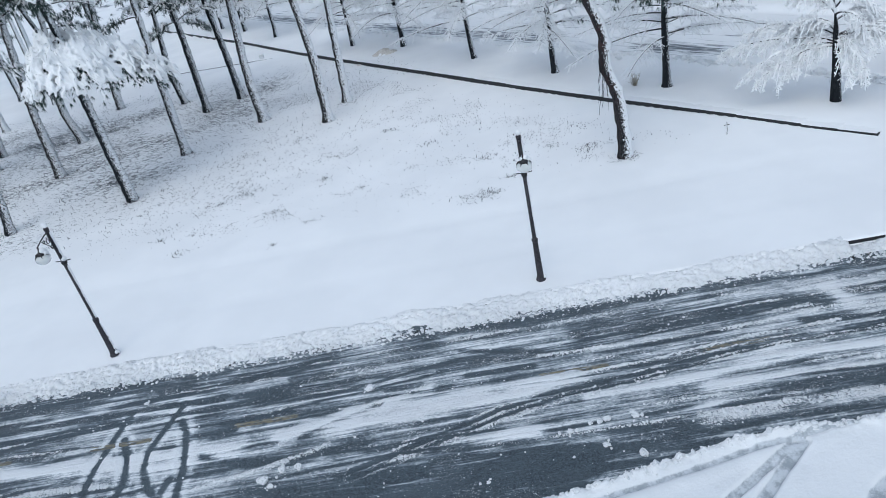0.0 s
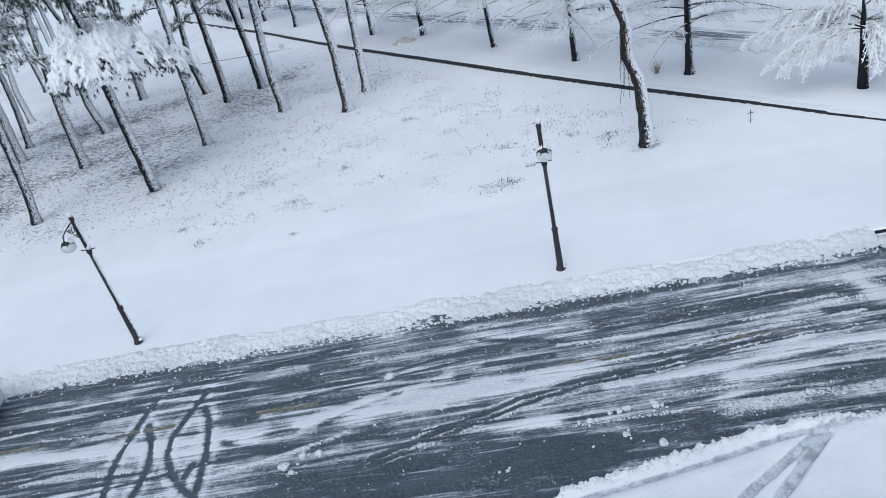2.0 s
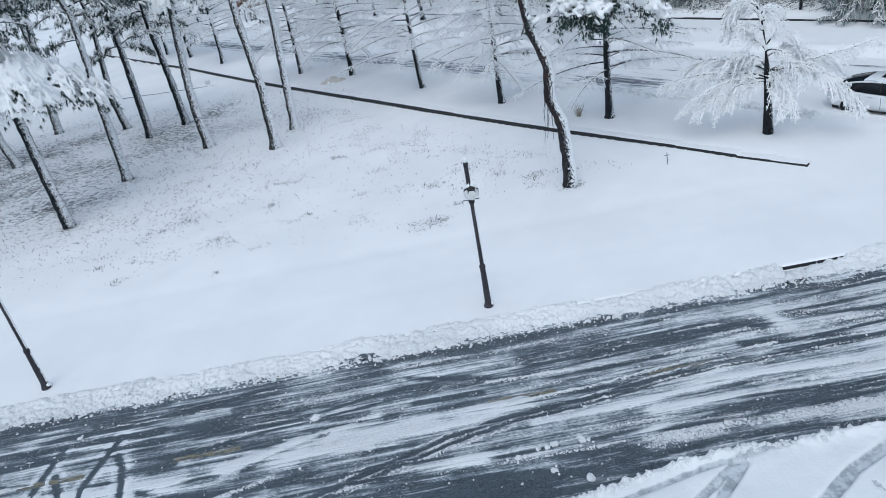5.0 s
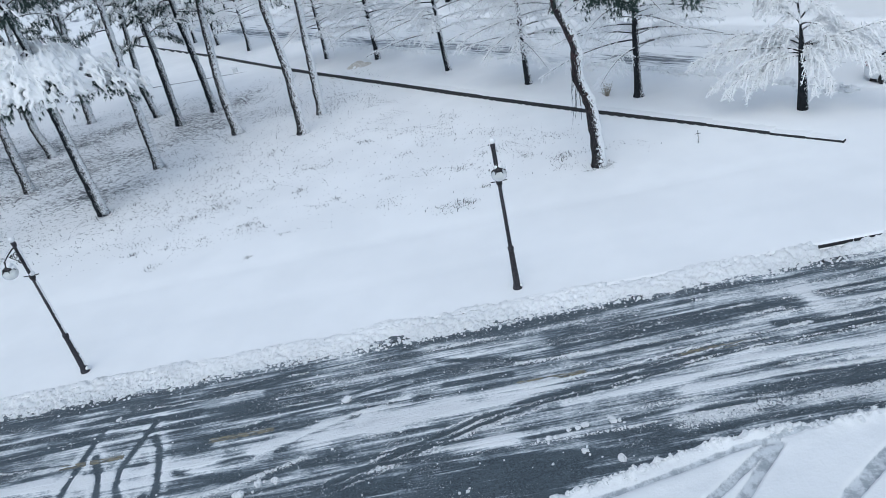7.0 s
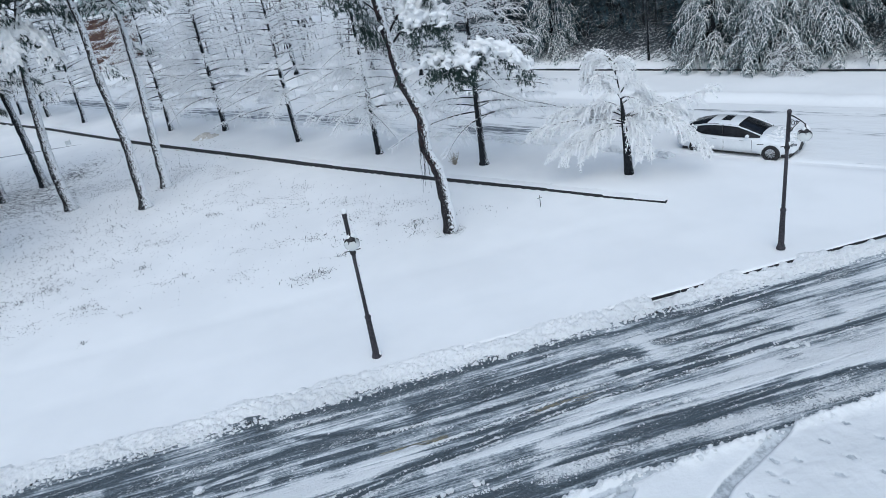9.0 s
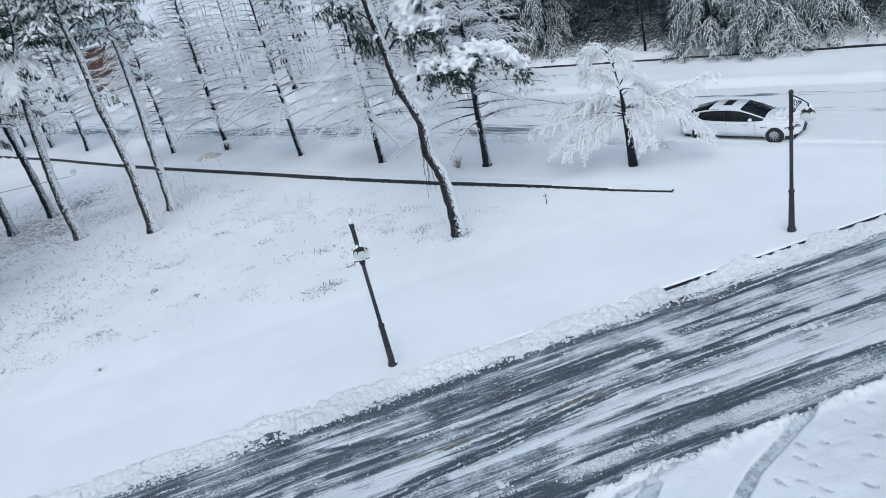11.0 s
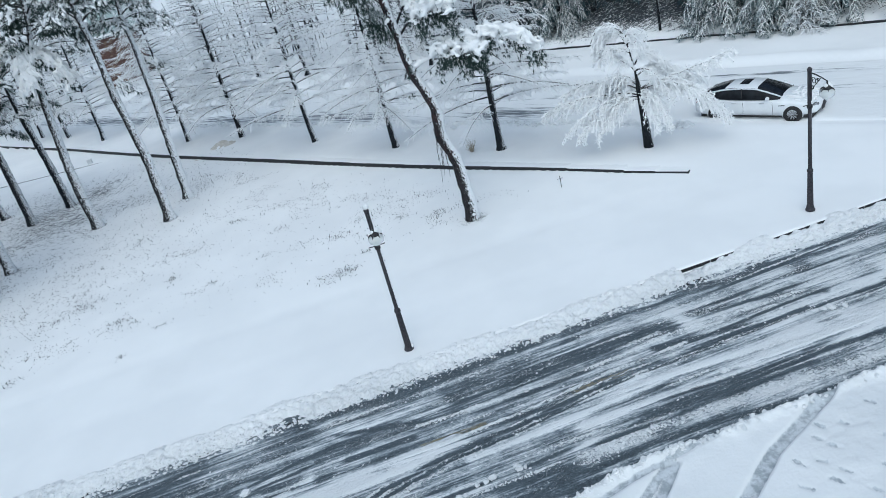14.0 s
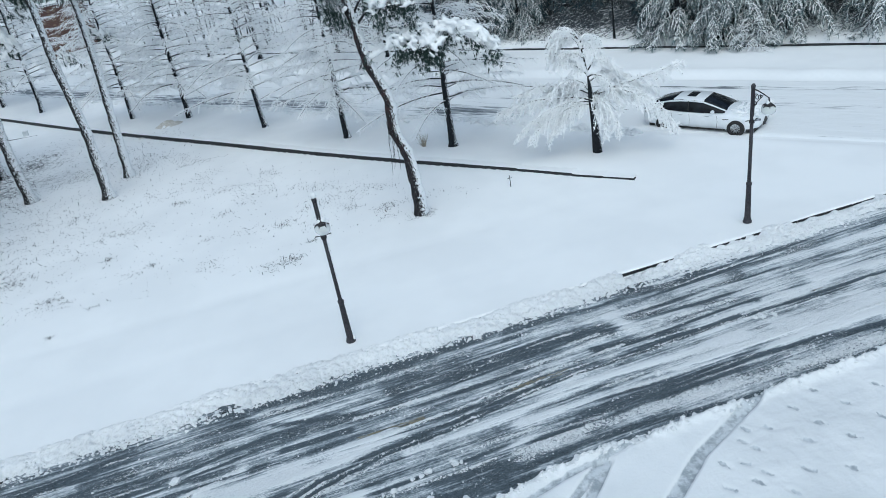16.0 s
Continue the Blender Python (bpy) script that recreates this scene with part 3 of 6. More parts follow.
def wheel_lines(x, y):
    """Single wheel marks: narrow, faintly curved bare lines (first) with crumbs thrown up beside them (second)."""
    q = random.Random(4)
    bare, edge = 0, 0
    for i in range(70):
        x0, y0, length = q.uniform(-16, 13), q.uniform(11.0, 15.3), q.uniform(2.0, 7.0)
        slope, bow = q.gauss(0.0, 0.03) + (0.12 if x0 < -1 and i % 3 == 0 else 0.0), q.gauss(0, 0.005)
        wide = q.uniform(0.022, 0.060)
        d = y - y0 - slope * (x - x0) - bow * (x - x0) ** 2 - 0.05 * (vnoise(x / 1.5, x * 0 + i, 141) - 0.5)
        here = step01(x, x0 - 0.5 * length, x0 - 0.3 * length) * (1 - step01(x, x0 + 0.3 * length, x0 + 0.5 * length)) * (0.3 + vnoise(x / 0.7, x * 0 + i, 143))
        if i % 5 < 3:
            bare = bare + np.exp(-((d / wide) ** 2)) * here
            edge = edge + 0.5 * np.exp(-(((d - 1.7 * wide) / 0.035) ** 2)) * here
        else:
            edge = edge + 0.7 * np.exp(-((d / wide) ** 2)) * here
    return bare, edge


def warped(x, y):
    return y + 0.16 * (vnoise(x / 3.0, y * 0.3, 61) - 0.5) + 0.05 * (fbm(x / 0.6, y / 0.6, 63, 2) - 0.5)


def cover(x, y):
    w_y = warped(x, y)
    c = 0.46 + 0.12 * step01(x, 6.0, 11.0) - 0.03 * step01(-x, 8, 12) - 0.06 * step01(-y, -11.3, -10.6)
    c = c + 0.55 * (fbm(x / 4.0, w_y / 0.22, 67, 4) - 0.5) + 0.40 * (fbm(x / 1.2, w_y / 0.40, 71, 4) - 0.5)
    broken = 0.30 + 1.0 * step01(fbm(x / 1.3, w_y / 0.10, 87, 3), 0.34, 0.60)
    for w, k, pts in SOFT_BANDS + TRACKS + BARE:
        c = c + k * np.exp(-((near_line(x, w_y, pts) / w) ** 2)) * (0.55 + 0.75 * fbm(x / 1.6, y / 0.5, 73, 3)) * (broken if k < 0 else 1.0)
    c = c - 0.50 * wheel_lines(x, y)[0]
    d = np.min([near_line(x, y, p) for p in TYRE_ARCS], axis=0)
    c = c + 0.08 * np.exp(-((near_line(x, y, [(-8.2, 11.2), (-8.2, 13.3)]) / 0.45) ** 2))
    press = 1 - step01(d, 0.03, 0.115)
    c = (c + 0.16 * np.exp(-(((d - 0.2) / 0.08) ** 2))) * (1 - press) + press * (0.14 + 0.16 * (fbm(x / 0.3, y / 0.3, 69, 3) - 0.4))
    c = c + 0.5 * step01(np.abs(x), 18, 30)
    return np.clip(c, 0.0, 1.0)


def ridge(x, y):
    """How thickly loose crumbs of snow lie on the road."""
    w_y = warped(x, y)
    bare, edge = wheel_lines(x, y)
    patch = fbm(x / 1.4, y / 0.45, 75, 4)
    k = 0.16 + 0.75 * (patch - 0.5) + 0.12 * step01(x, 6.0, 10.0) - 0.10 * np.exp(-((near_line(x, y, [(-5.0, 10.3), (2.9, 10.9)]) / 0.7) ** 2))
    for w, g, pts in RIDGES:
        k = np.maximum(k, g * np.exp(-((near_line(x, w_y, pts) / w) ** 2)) * (0.45 + 0.95 * fbm(x / 0.5, y / 0.25, 77, 3)))
    for w, g, pts in TRACKS[:2]:
        d = near_line(x, w_y, pts)
        k = np.maximum(k, 0.85 * np.exp(-(((d - 1.6 * w) / 0.05) ** 2)) * (0.2 + 1.1 * fbm(x / 0.6, y / 0.6, 79, 3))) - 0.8 * np.exp(-((d / w) ** 2))
    k = np.maximum(k, 1.0 * edge) - 0.7 * bare
    d = np.min([near_line(x, y, p) for p in TYRE_ARCS], axis=0)
    return np.clip(np.where(d < 0.095, 0.0, k), 0.0, 1.0)


def road_height(x, y):
    crumb = fbm(x / 0.11, y / 0.09, 81, 2)
    return -0.150 + 0.020 * step01(cover(x, y), 0.5, 0.9) + 0.075 * step01(ridge(x, y), 0.25, 0.9) * crumb


rx = np.union1d(spread(-17, 18, 0.056, 260, 1.3), np.arange(-10.6, -7.2, 0.0241))
ry = np.concatenate([np.arange(4.6, 8.8, 0.7), np.arange(8.8, 16.34, 0.038)])
road = tagged(new("road", grid_mesh("road", rx, ry, road_height, ROAD, {"cover": cover, "ridge": ridge, "drops": lambda x, y: np.exp(-((near_line(x, y, [(1.0, 14.7), (7.0, 14.3)]) / 0.6) ** 2)) + np.exp(-((near_line(x, y, [(-9, 14.7), (-3.0, 14.1)]) / 0.55) ** 2))})), "wet asphalt road streaked with tyre-packed slush", "road", "", "structure")

# broken yellow centre line
dash_me = mesh_np("lane_dash", *box(0, 1.6, -0.075, 0.075, -0.152, -0.146), PAINT_Y, False)
for k in range(-4, 6):
    if k in (1, 4):
        continue
    m = tagged(new("lane_marking", dash_me), "worn yellow centre-line dash half hidden by slush", "road marking", "centre line", "structure")
    m.matrix_world = pose(-6.82 + 3.72 * k, 13.12, 0)


# the second road, behind the trees
def far_cover(x, y):
    v = -y
    c = 0.84 - 0.46 * np.exp(-(((v - 6.8 - 0.5 * (vnoise(x / 9, y * 0, 91) - 0.5)) / 1.25) ** 2)) * step01(x, 6, 11) * (0.35 + 0.65 * step01(vnoise(x / 6, y * 0 + 3, 93), 0.2, 0.6))
    c = c - 0.50 * np.exp(-(((v - 11.6 + 0.02 * x) / 0.30) ** 2)) * (1 - step01(x, 2, 12)) * step01(x, -9, -6) * (0.35 + 0.9 * vnoise(x / 1.4, y * 0 + 7, 99))
    c = c - 0.22 * np.exp(-(((v - 9.3) / 0.5) ** 2)) + 0.25 * (fbm(x / 6, y / 0.3, 95, 3) - 0.5)
    return np.clip(c, 0, 1)


far_road = tagged(new("far_road", grid_mesh("far_road", np.arange(-9, 130, 0.5), np.arange(-13.3, -5.15, 0.12), lambda x, y: -0.075 + 0.05 * far_cover(x, y) * fbm(x / 0.8, y / 0.35, 97, 3) - 0.25 * (1 - step01(-y, 5.15, 5.75)) - 0.25 * (1 - step01(x, -9, -7.5)) - 0.2 * step01(-y, 12.8, 13.3), FAR_ROAD, {"cover": far_cover})), "snow-covered side road with dark slush by the trees", "road", "", "structure")
far_road.matrix_world = pose(*ORIGIN, 0, 0, 0, YAW2)


# snow at the near kerb, with wheel ruts
def near_edge(x):
    return np.interp(x, [-2.5, -1.0, 0.3, 2.4, 4.2, 5.7, 8.0, 12.3, 30], [7.0, 8.7, 9.50, 9.92, 10.33, 10.36, 10.32, 10.38, 10.4]) + 0.10 * (fbm(x / 0.7, x * 0, 101, 3) - 0.5)


RUTS = [
    (0.11, [(2.6, 8.2), (3.55, 9.0), (5.05, 10.0)]),
    (0.12, [(3.2, 8.1), (3.95, 8.8), (5.18, 9.95)]),
    (0.15, [(4.9, 7.7), (5.85, 8.66), (6.95, 9.40), (8.1, 9.92), (8.95, 10.3)]),
]
GUTTER = [(-1.2, 8.62), (0.4, 9.18), (2.5, 9.58), (4.3, 9.98), (5.9, 10.20), (7.0, 10.34)]
STEPS = [(7.83, 9.28), (7.5, 8.78), (7.93, 9.0), (7.14, 8.9), (7.41, 8.33), (6.86, 8.4), (7.07, 7.93), (7.82, 7.89), (8.07, 9.56), (7.7, 8.42), (9.29, 9.64), (8.5, 9.4), (8.9, 8.8), (9.4, 9.1), (9.7, 8.5), (10.3, 9.3), (10.6, 8.7), (8.4, 8.2), (9.1, 7.9), (11.2, 9.5), (10.0, 9.9), (11.8, 9.0)]


def rut_field(x, y):
    wob = 0.03 * (fbm(x / 0.25, y / 0.25, 103, 2) - 0.5)
    return np.max([1 - step01(near_line(x, y, p) + wob, w * 0.72, w * 1.05) for w, p in RUTS], axis=0)


def slush(x, y):
    s = rut_field(x, y) * (0.72 + 0.5 * (fbm(x / 0.4, y / 0.4, 107, 3) - 0.5))
    g = 1 - step01(near_line(x, y, GUTTER) + 0.05 * (fbm(x / 0.2, y / 0.2, 105, 2) - 0.5), 0.03, 0.10)
    # footprints: dark colour stands in for the shade inside the shallow pits
    f = np.max([1 - step01(np.hypot((x - a + 0.5 * (y - b)) / 0.085, (y - b) / 0.15) + 1.3 * (fbm(x / 0.07, y / 0.07, 115, 2) - 0.45), 0.55, 1.1) for a, b in STEPS], axis=0)
    return np.clip(np.maximum(np.maximum(s, 0.75 * g), 0.68 * f), 0, 1.3)


def near_height(x, y):
    inner = near_edge(x) - y
    z = -0.34 + 0.34 * step01(inner, -0.05, 0.06)
    lip = 0.09 * np.exp(-(((inner - 0.10) / 0.13) ** 2)) * fbm(x / 0.12, y / 0.12, 109, 3) * 2
    z = z + lip + 0.05 * (fbm(x / 1.2, y / 1.2, 111, 4) - 0.5)
    z = z - 0.085 * rut_field(x, y) - 0.05 * (1 - step01(near_line(x, y, GUTTER), 0.04, 0.12))
    bank = np.exp(-(((near_line(x, y, [(p, q - 0.2) for p, q in GUTTER])) / 0.16) ** 2))
    z = z + 0.03 * bank
    for a, b in STEPS:
        z = z - 0.022 * (1 - step01(np.hypot((x - a + 0.5 * (y - b)) / 0.075, (y - b) / 0.13), 0.7, 1.15))
    rough = step01(x, 6.5, 8.5) * (0.045 * (fbm(x / 0.28, y / 0.24, 113, 4) - 0.5))
    return np.where(inner < -0.06, -0.34, z + rough)


near = tagged(new("snow_verge", grid_mesh("snow_verge", np.concatenate([np.arange(-2.5, 14.0, 0.042), np.arange(14.0, 60, 1.0)]), np.arange(5.0, 10.75, 0.038), near_height, NEAR_SNOW, {"slush": slush})), "trampled snow verge with tyre ruts and footprints", "snow", "", "structure")


# ploughed bank along the far kerb
def lumps(x, y, seed):
    """Rounded heads of a random size, one to a cell."""
    ci, cj = np.floor(x), np.floor(y)
    top = np.zeros(np.shape(x))
    for a in (-1, 0, 1):
        for b in (-1, 0, 1):
            i, j = ci + a, cj + b
            size = 0.28 + 0.52 * hash2(i, j, seed + 2)
            d = np.hypot(x - i - hash2(i, j, seed), y - j - hash2(i, j, seed + 1)) / size
            top = np.maximum(top, size * np.sqrt(np.clip(1 - d * d, 0, 1)))
    return top


def kerb_bare(x):
    """Where the plough has left the kerb's face open."""
    open_runs = step01(x, 8.95, 9.1) * (1 - step01(x, 10.6, 10.85)) * (1 - 0.35 * step01(x, 9.6, 9.85)) + 0.7 * step01(x, 11.9, 12.1) * (1 - step01(x, 13.6, 13.9)) + 0.65 * step01(x, 14.7, 14.9)
    return open_runs * (0.55 + 0.45 * step01(vnoise(x / 0.25, x * 0 + 6, 126), 0.20, 0.45))


def bank_height(x, y):
    low = kerb_bare(x)
    edge = 15.55 + 0.48 * (fbm(x / 1.3, x * 0, 121, 3) - 0.5) + 0.13 * (vnoise(x / 0.22, y / 0.3, 122) - 0.5)
    back = 16.52 + 0.55 * (fbm(x / 1.5, x * 0 + 2, 123, 3) - 0.5) + 0.12 * (vnoise(x / 0.26, y / 0.3, 124) - 0.5)
    back = np.maximum(back, 16.42)
    back = back * (1 - low) + 16.10 * low
    s = np.clip((y - edge) / np.maximum(back - edge, 0.2), 0, 1)
    crest = -0.03 + 0.16 * (fbm(x / 1.1, x * 0 + 4, 128, 3) - 0.42) - 0.03 * low
    body = (crest + 0.15) * step01(s, 0.0, 0.35) - 0.15 + (0.050 - crest - 0.10 * low) * step01(s, 0.30, 0.62) - 0.075 * step01(s, 0.70, 1.0)
    slab = step01(fbm(x / 1.8, y / 0.5, 129, 3), 0.46, 0.62)
    rough = 1.25 - 0.7 * slab * step01(s, 0.15, 0.5)
    wx, wy = x + 0.10 * (fbm(x / 0.3, y / 0.3, 131, 2) - 0.5), y + 0.10 * (fbm(x / 0.3, y / 0.3, 132, 2) - 0.5)
    big, small = lumps(wx / 0.21, wy / 0.16, 133), lumps(wx / 0.085, wy / 0.075, 136)
    folds = np.abs(fbm(wx / 0.5, wy / 0.11, 139, 3) - 0.5)
    z = body + step01(s, 0.0, 0.12) * (1 - 0.8 * step01(s, 0.70, 1.0)) * (rough * (0.085 * (big - 0.42) + 0.075 * (small - 0.36)) - 0.20 * slab * (folds - 0.12))
    hole = np.clip(np.exp(-(((x + 2.35) / 0.30) ** 2)) + 0.8 * np.exp(-(((x - 4.0) / 0.3) ** 2)) + 0.6 * np.exp(-(((x + 7.4) / 0.25) ** 2)), 0, 1)
    z = z - 0.16 * hole * step01(s, 0.0, 0.1) * (1 - step01(s, 0.25, 0.45))
    return np.where((y < edge) | (y > back), -0.32, z)


bank_me = grid_mesh("snow_bank", spread(-17, 18, 0.036, 200, 1.3), np.arange(15.30, 16.90, 0.032), bank_height, SNOW_ROUGH)
bank = tagged(new("snow_bank", bank_me), "ploughed crumbly snow bank along the kerb", "snow bank", "", "structure")


def crumbs(name, count, place, lo, hi, label, flat=0.7):
    bm = bmesh.new()
    bmesh.ops.create_icosphere(bm, subdivisions=1, radius=1.0)
    bv = np.array([p.co for p in bm.verts])
    bf = np.array([[p.index for p in q.verts] for q in bm.faces])
    bm.free()
    out = []
    for _ in range(count):
        x, y, z = place()
        s = lo + (hi - lo) * rng.random() ** 3
        k = bv * (1 + 0.7 * (rng.random((len(bv), 1)) - 0.5)) * s * (0.6 + 0.9 * rng.random(3)) * (1, 1, flat)
        out.append((k + (x, y, z + 0.3 * s), bf))
    v, f = join(out)
    return tagged(new(name, mesh_np(name, v, f, SNOW_ROUGH, False)), label, "snow crumbs", "", "stuff")


def on_bank():
    x = rng.uniform(-17, 17)
    y = 15.58 + (abs(rng.normal(0, 0.17)) if rng.random() < 0.72 else -abs(rng.normal(0, 0.10)))
    return x, y, max(-0.15, float(bank_height(np.array(x), np.array(y))))


crumbs("bank_crumbs", 4200, on_bank, 0.008, 0.050, "loose snow crumbs fallen along the ploughed bank")


cand_x, cand_y = rng.uniform(-14, 13, 160000), rng.uniform(10.2, 15.5, 160000)
thick = ridge(cand_x, cand_y)
keep = rng.random(160000) < 0.9 * step01(thick, 0.30, 0.85) ** 1.5 + 0.006
road_places = iter(np.stack([cand_x, cand_y, -0.148 + 0.03 * step01(thick, 0.25, 0.9)], 1)[keep][:12000])
crumbs("road_crumbs", min(12000, int(keep.sum())), lambda: next(road_places), 0.006, 0.030, "small snow crumbs scattered on the wet road")


def on_lip():
    x = rng.uniform(0.2, 7.2) if rng.random() < 0.8 else rng.uniform(7.2, 12.5)
    y = float(near_edge(np.array(x))) - abs(rng.normal(-0.02, 0.10))
    return x, y, float(near_height(np.array(x), np.array(y))) - 0.012


crumbs("verge_crumbs", 1000, on_lip, 0.008, 0.058, "snow lumps pushed along the edge of the verge")

bm = bmesh.new()
bmesh.ops.create_icosphere(bm, subdivisions=3, radius=1.0)
LUMP = np.array([p.co for p in bm.verts]), np.array([[p.index for p in q.verts] for q in bm.faces])
bm.free()
for x, y, s in [(-5.62, 11.18, 0.17), (-5.25, 11.42, 0.16), (-5.45, 11.0, 0.10), (-4.87, 11.44, 0.12), (1.03, 11.23, 0.13), (1.47, 11.38, 0.08), (1.83, 11.43, 0.12), (2.42, 11.41, 0.12), (1.68, 10.73, 0.10), (2.33, 10.37, 0.13), (7.61, 12.0, 0.13), (-3.47, 13.67, 0.15), (11.0, 12.75, 0.16), (-0.76, 10.23, 0.07), (-9.6, 14.55, 0.08)]:
    for k in range(4):
        size = s * (0.62 if k == 0 else rng.uniform(0.15, 0.42))
        v = LUMP[0] * (0.45 + 1.1 * np.stack([fbm(LUMP[0][:, 0] * 2.2 + 9 * s, LUMP[0][:, 1] * 2.2 + 2 * LUMP[0][:, 2] + k + 20 * x, 90 + k, 3)] * 3, 1))
        v = v * size * np.array([rng.uniform(0.8, 1.4), rng.uniform(0.7, 1.1), rng.uniform(0.6, 0.9)])
        ob = tagged(new("snow_lump", mesh_np("snow_lump", v, LUMP[1], SNOW_ROUGH, k > 1)), "lump of broken snow lying on the wet road", "snow lump", "lumps on the road")
        ob.matrix_world = pose(x + (k > 0) * rng.normal(0, s * 0.8), y + (k > 0) * rng.normal(0, s * 0.6), -0.15 + 0.42 * size, 0, 0, rng.uniform(0, 360))


def clod_place():
    x = rng.choice([-7.6, -4.4, -2.55, -2.4, 1.9, 4.05, 4.2, 8.9]) + rng.normal(0, 0.22)
    return x, 15.60 + abs(rng.normal(0, 0.07)), max(-0.15, float(bank_height(np.array(x), np.array(15.62)))) + 0.01


def on_shoulder():
    u, v = 1.5 + 46 * rng.random() ** 1.3, 4.55 + rng.normal(0, 0.24)
    x, y = xy(u, v)
    return x, y, float(ground_height(np.array([x]), np.array([y]))[0]) - 0.02


crumbs("shoulder_lumps", 2200, on_shoulder, 0.03, 0.17, "broken snow mounds thrown up beside the side road", 0.75)

# small near-black lumps, mostly at the hollows of the bank
clods = crumbs("soil_clods", 60, clod_place, 0.010, 0.042, "small dark clods along the edge of the ploughed bank")
clods.data.materials[0] = GRANITE
clods["category"] = "soil"


def stone(length, depth, height, r=0.012):
    """A kerb stone with chamfered edges."""
    x, y, z = length / 2, depth / 2, height
    v, rows = [], ((0, 0), (z - r, 0), (z, r))
    for h, c in rows:
        v += [(-x + c, -y + c, h), (x - c, -y + c, h), (x - c, y - c, h), (-x + c, y - c, h)]
    f = [(4 * k + s, 4 * k + (s + 1) % 4, 4 * k + 4 + (s + 1) % 4, 4 * k + 4 + s) for k in range(2) for s in range(4)] + [(8, 9, 10, 11), (3, 2, 1, 0)]
    return np.array(v), np.array(f)


kerb = tagged(new("kerb"), "dark wet granite kerb mostly buried in snow", "kerb", "", "structure")
kerb_me = mesh_np("kerb_stone", *stone(0.985, 0.16, 0.185), GRANITE, False)
for k in range(-22, 24):
    shared("kerb_stone", kerb_me, kerb, pose(k + 0.5, 16.262 + 0.006 * math.sin(k * 2.3), -0.195 + 0.006 * math.sin(k * 5.1)))

edging = tagged(new("edging"), "long dark granite edging between the lawn and the trees", "stone edging", "", "structure")
edging.matrix_world = pose(*ORIGIN, 0, 0, 0, YAW2)
edge_me = mesh_np("edging_stone", *stone(1.195, 0.20, 0.39), GRANITE, False)
for k in range(0, 62):
    u = 0.55 + 1.2 * k
    slope = math.degrees(math.atan2(float(edge_line(u + 0.6) - edge_line(u - 0.6)), 1.2))
    shared("edging_stone", edge_me, edging, pose(u, -float(edge_line(u)) - 0.10 + 0.008 * math.sin(k * 0.9), float(edge_top(u)) - 0.39 + 0.006 * math.sin(k * 3.7), 0, 0, -slope + 0.2 * math.sin(k * 1.7)))
def stone_top(u):
    k = np.clip(np.round((u - 0.55) / 1.2), 0, 61)
    return edge_top(0.55 + 1.2 * k) + 0.006 * np.sin(3.7 * k)


back = np.array([0.022, 0.03, 0.06, 0.12, 0.2, 0.35, 0.6, 0.9, 1.2])
cap = grid_mesh("edging_snow", np.arange(-0.02, 74, 0.05), back, lambda u, s: stone_top(u) + np.where(s < 0.025, 0.006, 0.014 + 0.022 * np.maximum(0, fbm(u / 0.25, s / 0.2, 131, 3) - 0.45)) - 0.07 * step01(s, 0.2, 1.2) - 0.02 * (1 - step01(u, 0.0, 0.9)) * step01(s, 0.03, 0.3), SNOW_SOFT)
co = np.empty(len(cap.vertices) * 3, np.float32)
cap.vertices.foreach_get("co", co)
co = co.reshape(-1, 3)
co[:, 1] = -edge_line(co[:, 0]) - co[:, 1]
cap.vertices.foreach_set("co", co.ravel())
cap.flip_normals()
edge_snow = tagged(new("edging_snow", cap), "snow lying along the top of the stone edging", "snow", "", "structure")
edge_snow.matrix_world = edging.matrix_world.copy()

# added row of stone blocks in place of the thin dark line of bushes
bush_line = tagged(new("woodland_kerb"), "low dark blocks standing in for a line of bushes at the edge of the wood", "kerb", "", "structure")
bush_line.matrix_world = pose(*ORIGIN, 0, 0, 0, YAW2)
wood_me = mesh_np("kerb_stone", *stone(1.48, 0.2, 0.36), GRANITE, False)
for k in range(-8, 40):
    shared("kerb_stone", wood_me, bush_line, pose(1.5 * k, -19.0, -0.262 + 0.016 * math.sin(k * 2.1)))


# ---- trees ----
def frame_of(d):
    """Two directions square to each of the given ones: level and upward."""
    a = np.cross(d, (0.0, 0.0, 1.0))
    a[np.linalg.norm(a, axis=1) < 1e-3] = (1, 0, 0)
    a /= np.linalg.norm(a, axis=1, keepdims=True)
    return a, np.cross(a, d)


def unit(v):
    return v / (np.linalg.norm(v, axis=-1, keepdims=True) + 1e-9)


def needle_fan(r, centres, heads, count, length, width, splay=0.9):
    """Tufts of needles as thin triangles."""
    c, h = np.repeat(centres, count, 0), np.repeat(heads, count, 0)
    d = unit(h + splay * r.normal(0, 1, c.shape))
    a, _ = frame_of(d)
    n = length * r.uniform(0.6, 1.1, (len(c), 1))
    v = np.stack([c - a * width / 2, c + a * width / 2, c + d * n], 1).reshape(-1, 3)
    return v, np.arange(len(v)).reshape(-1, 3)


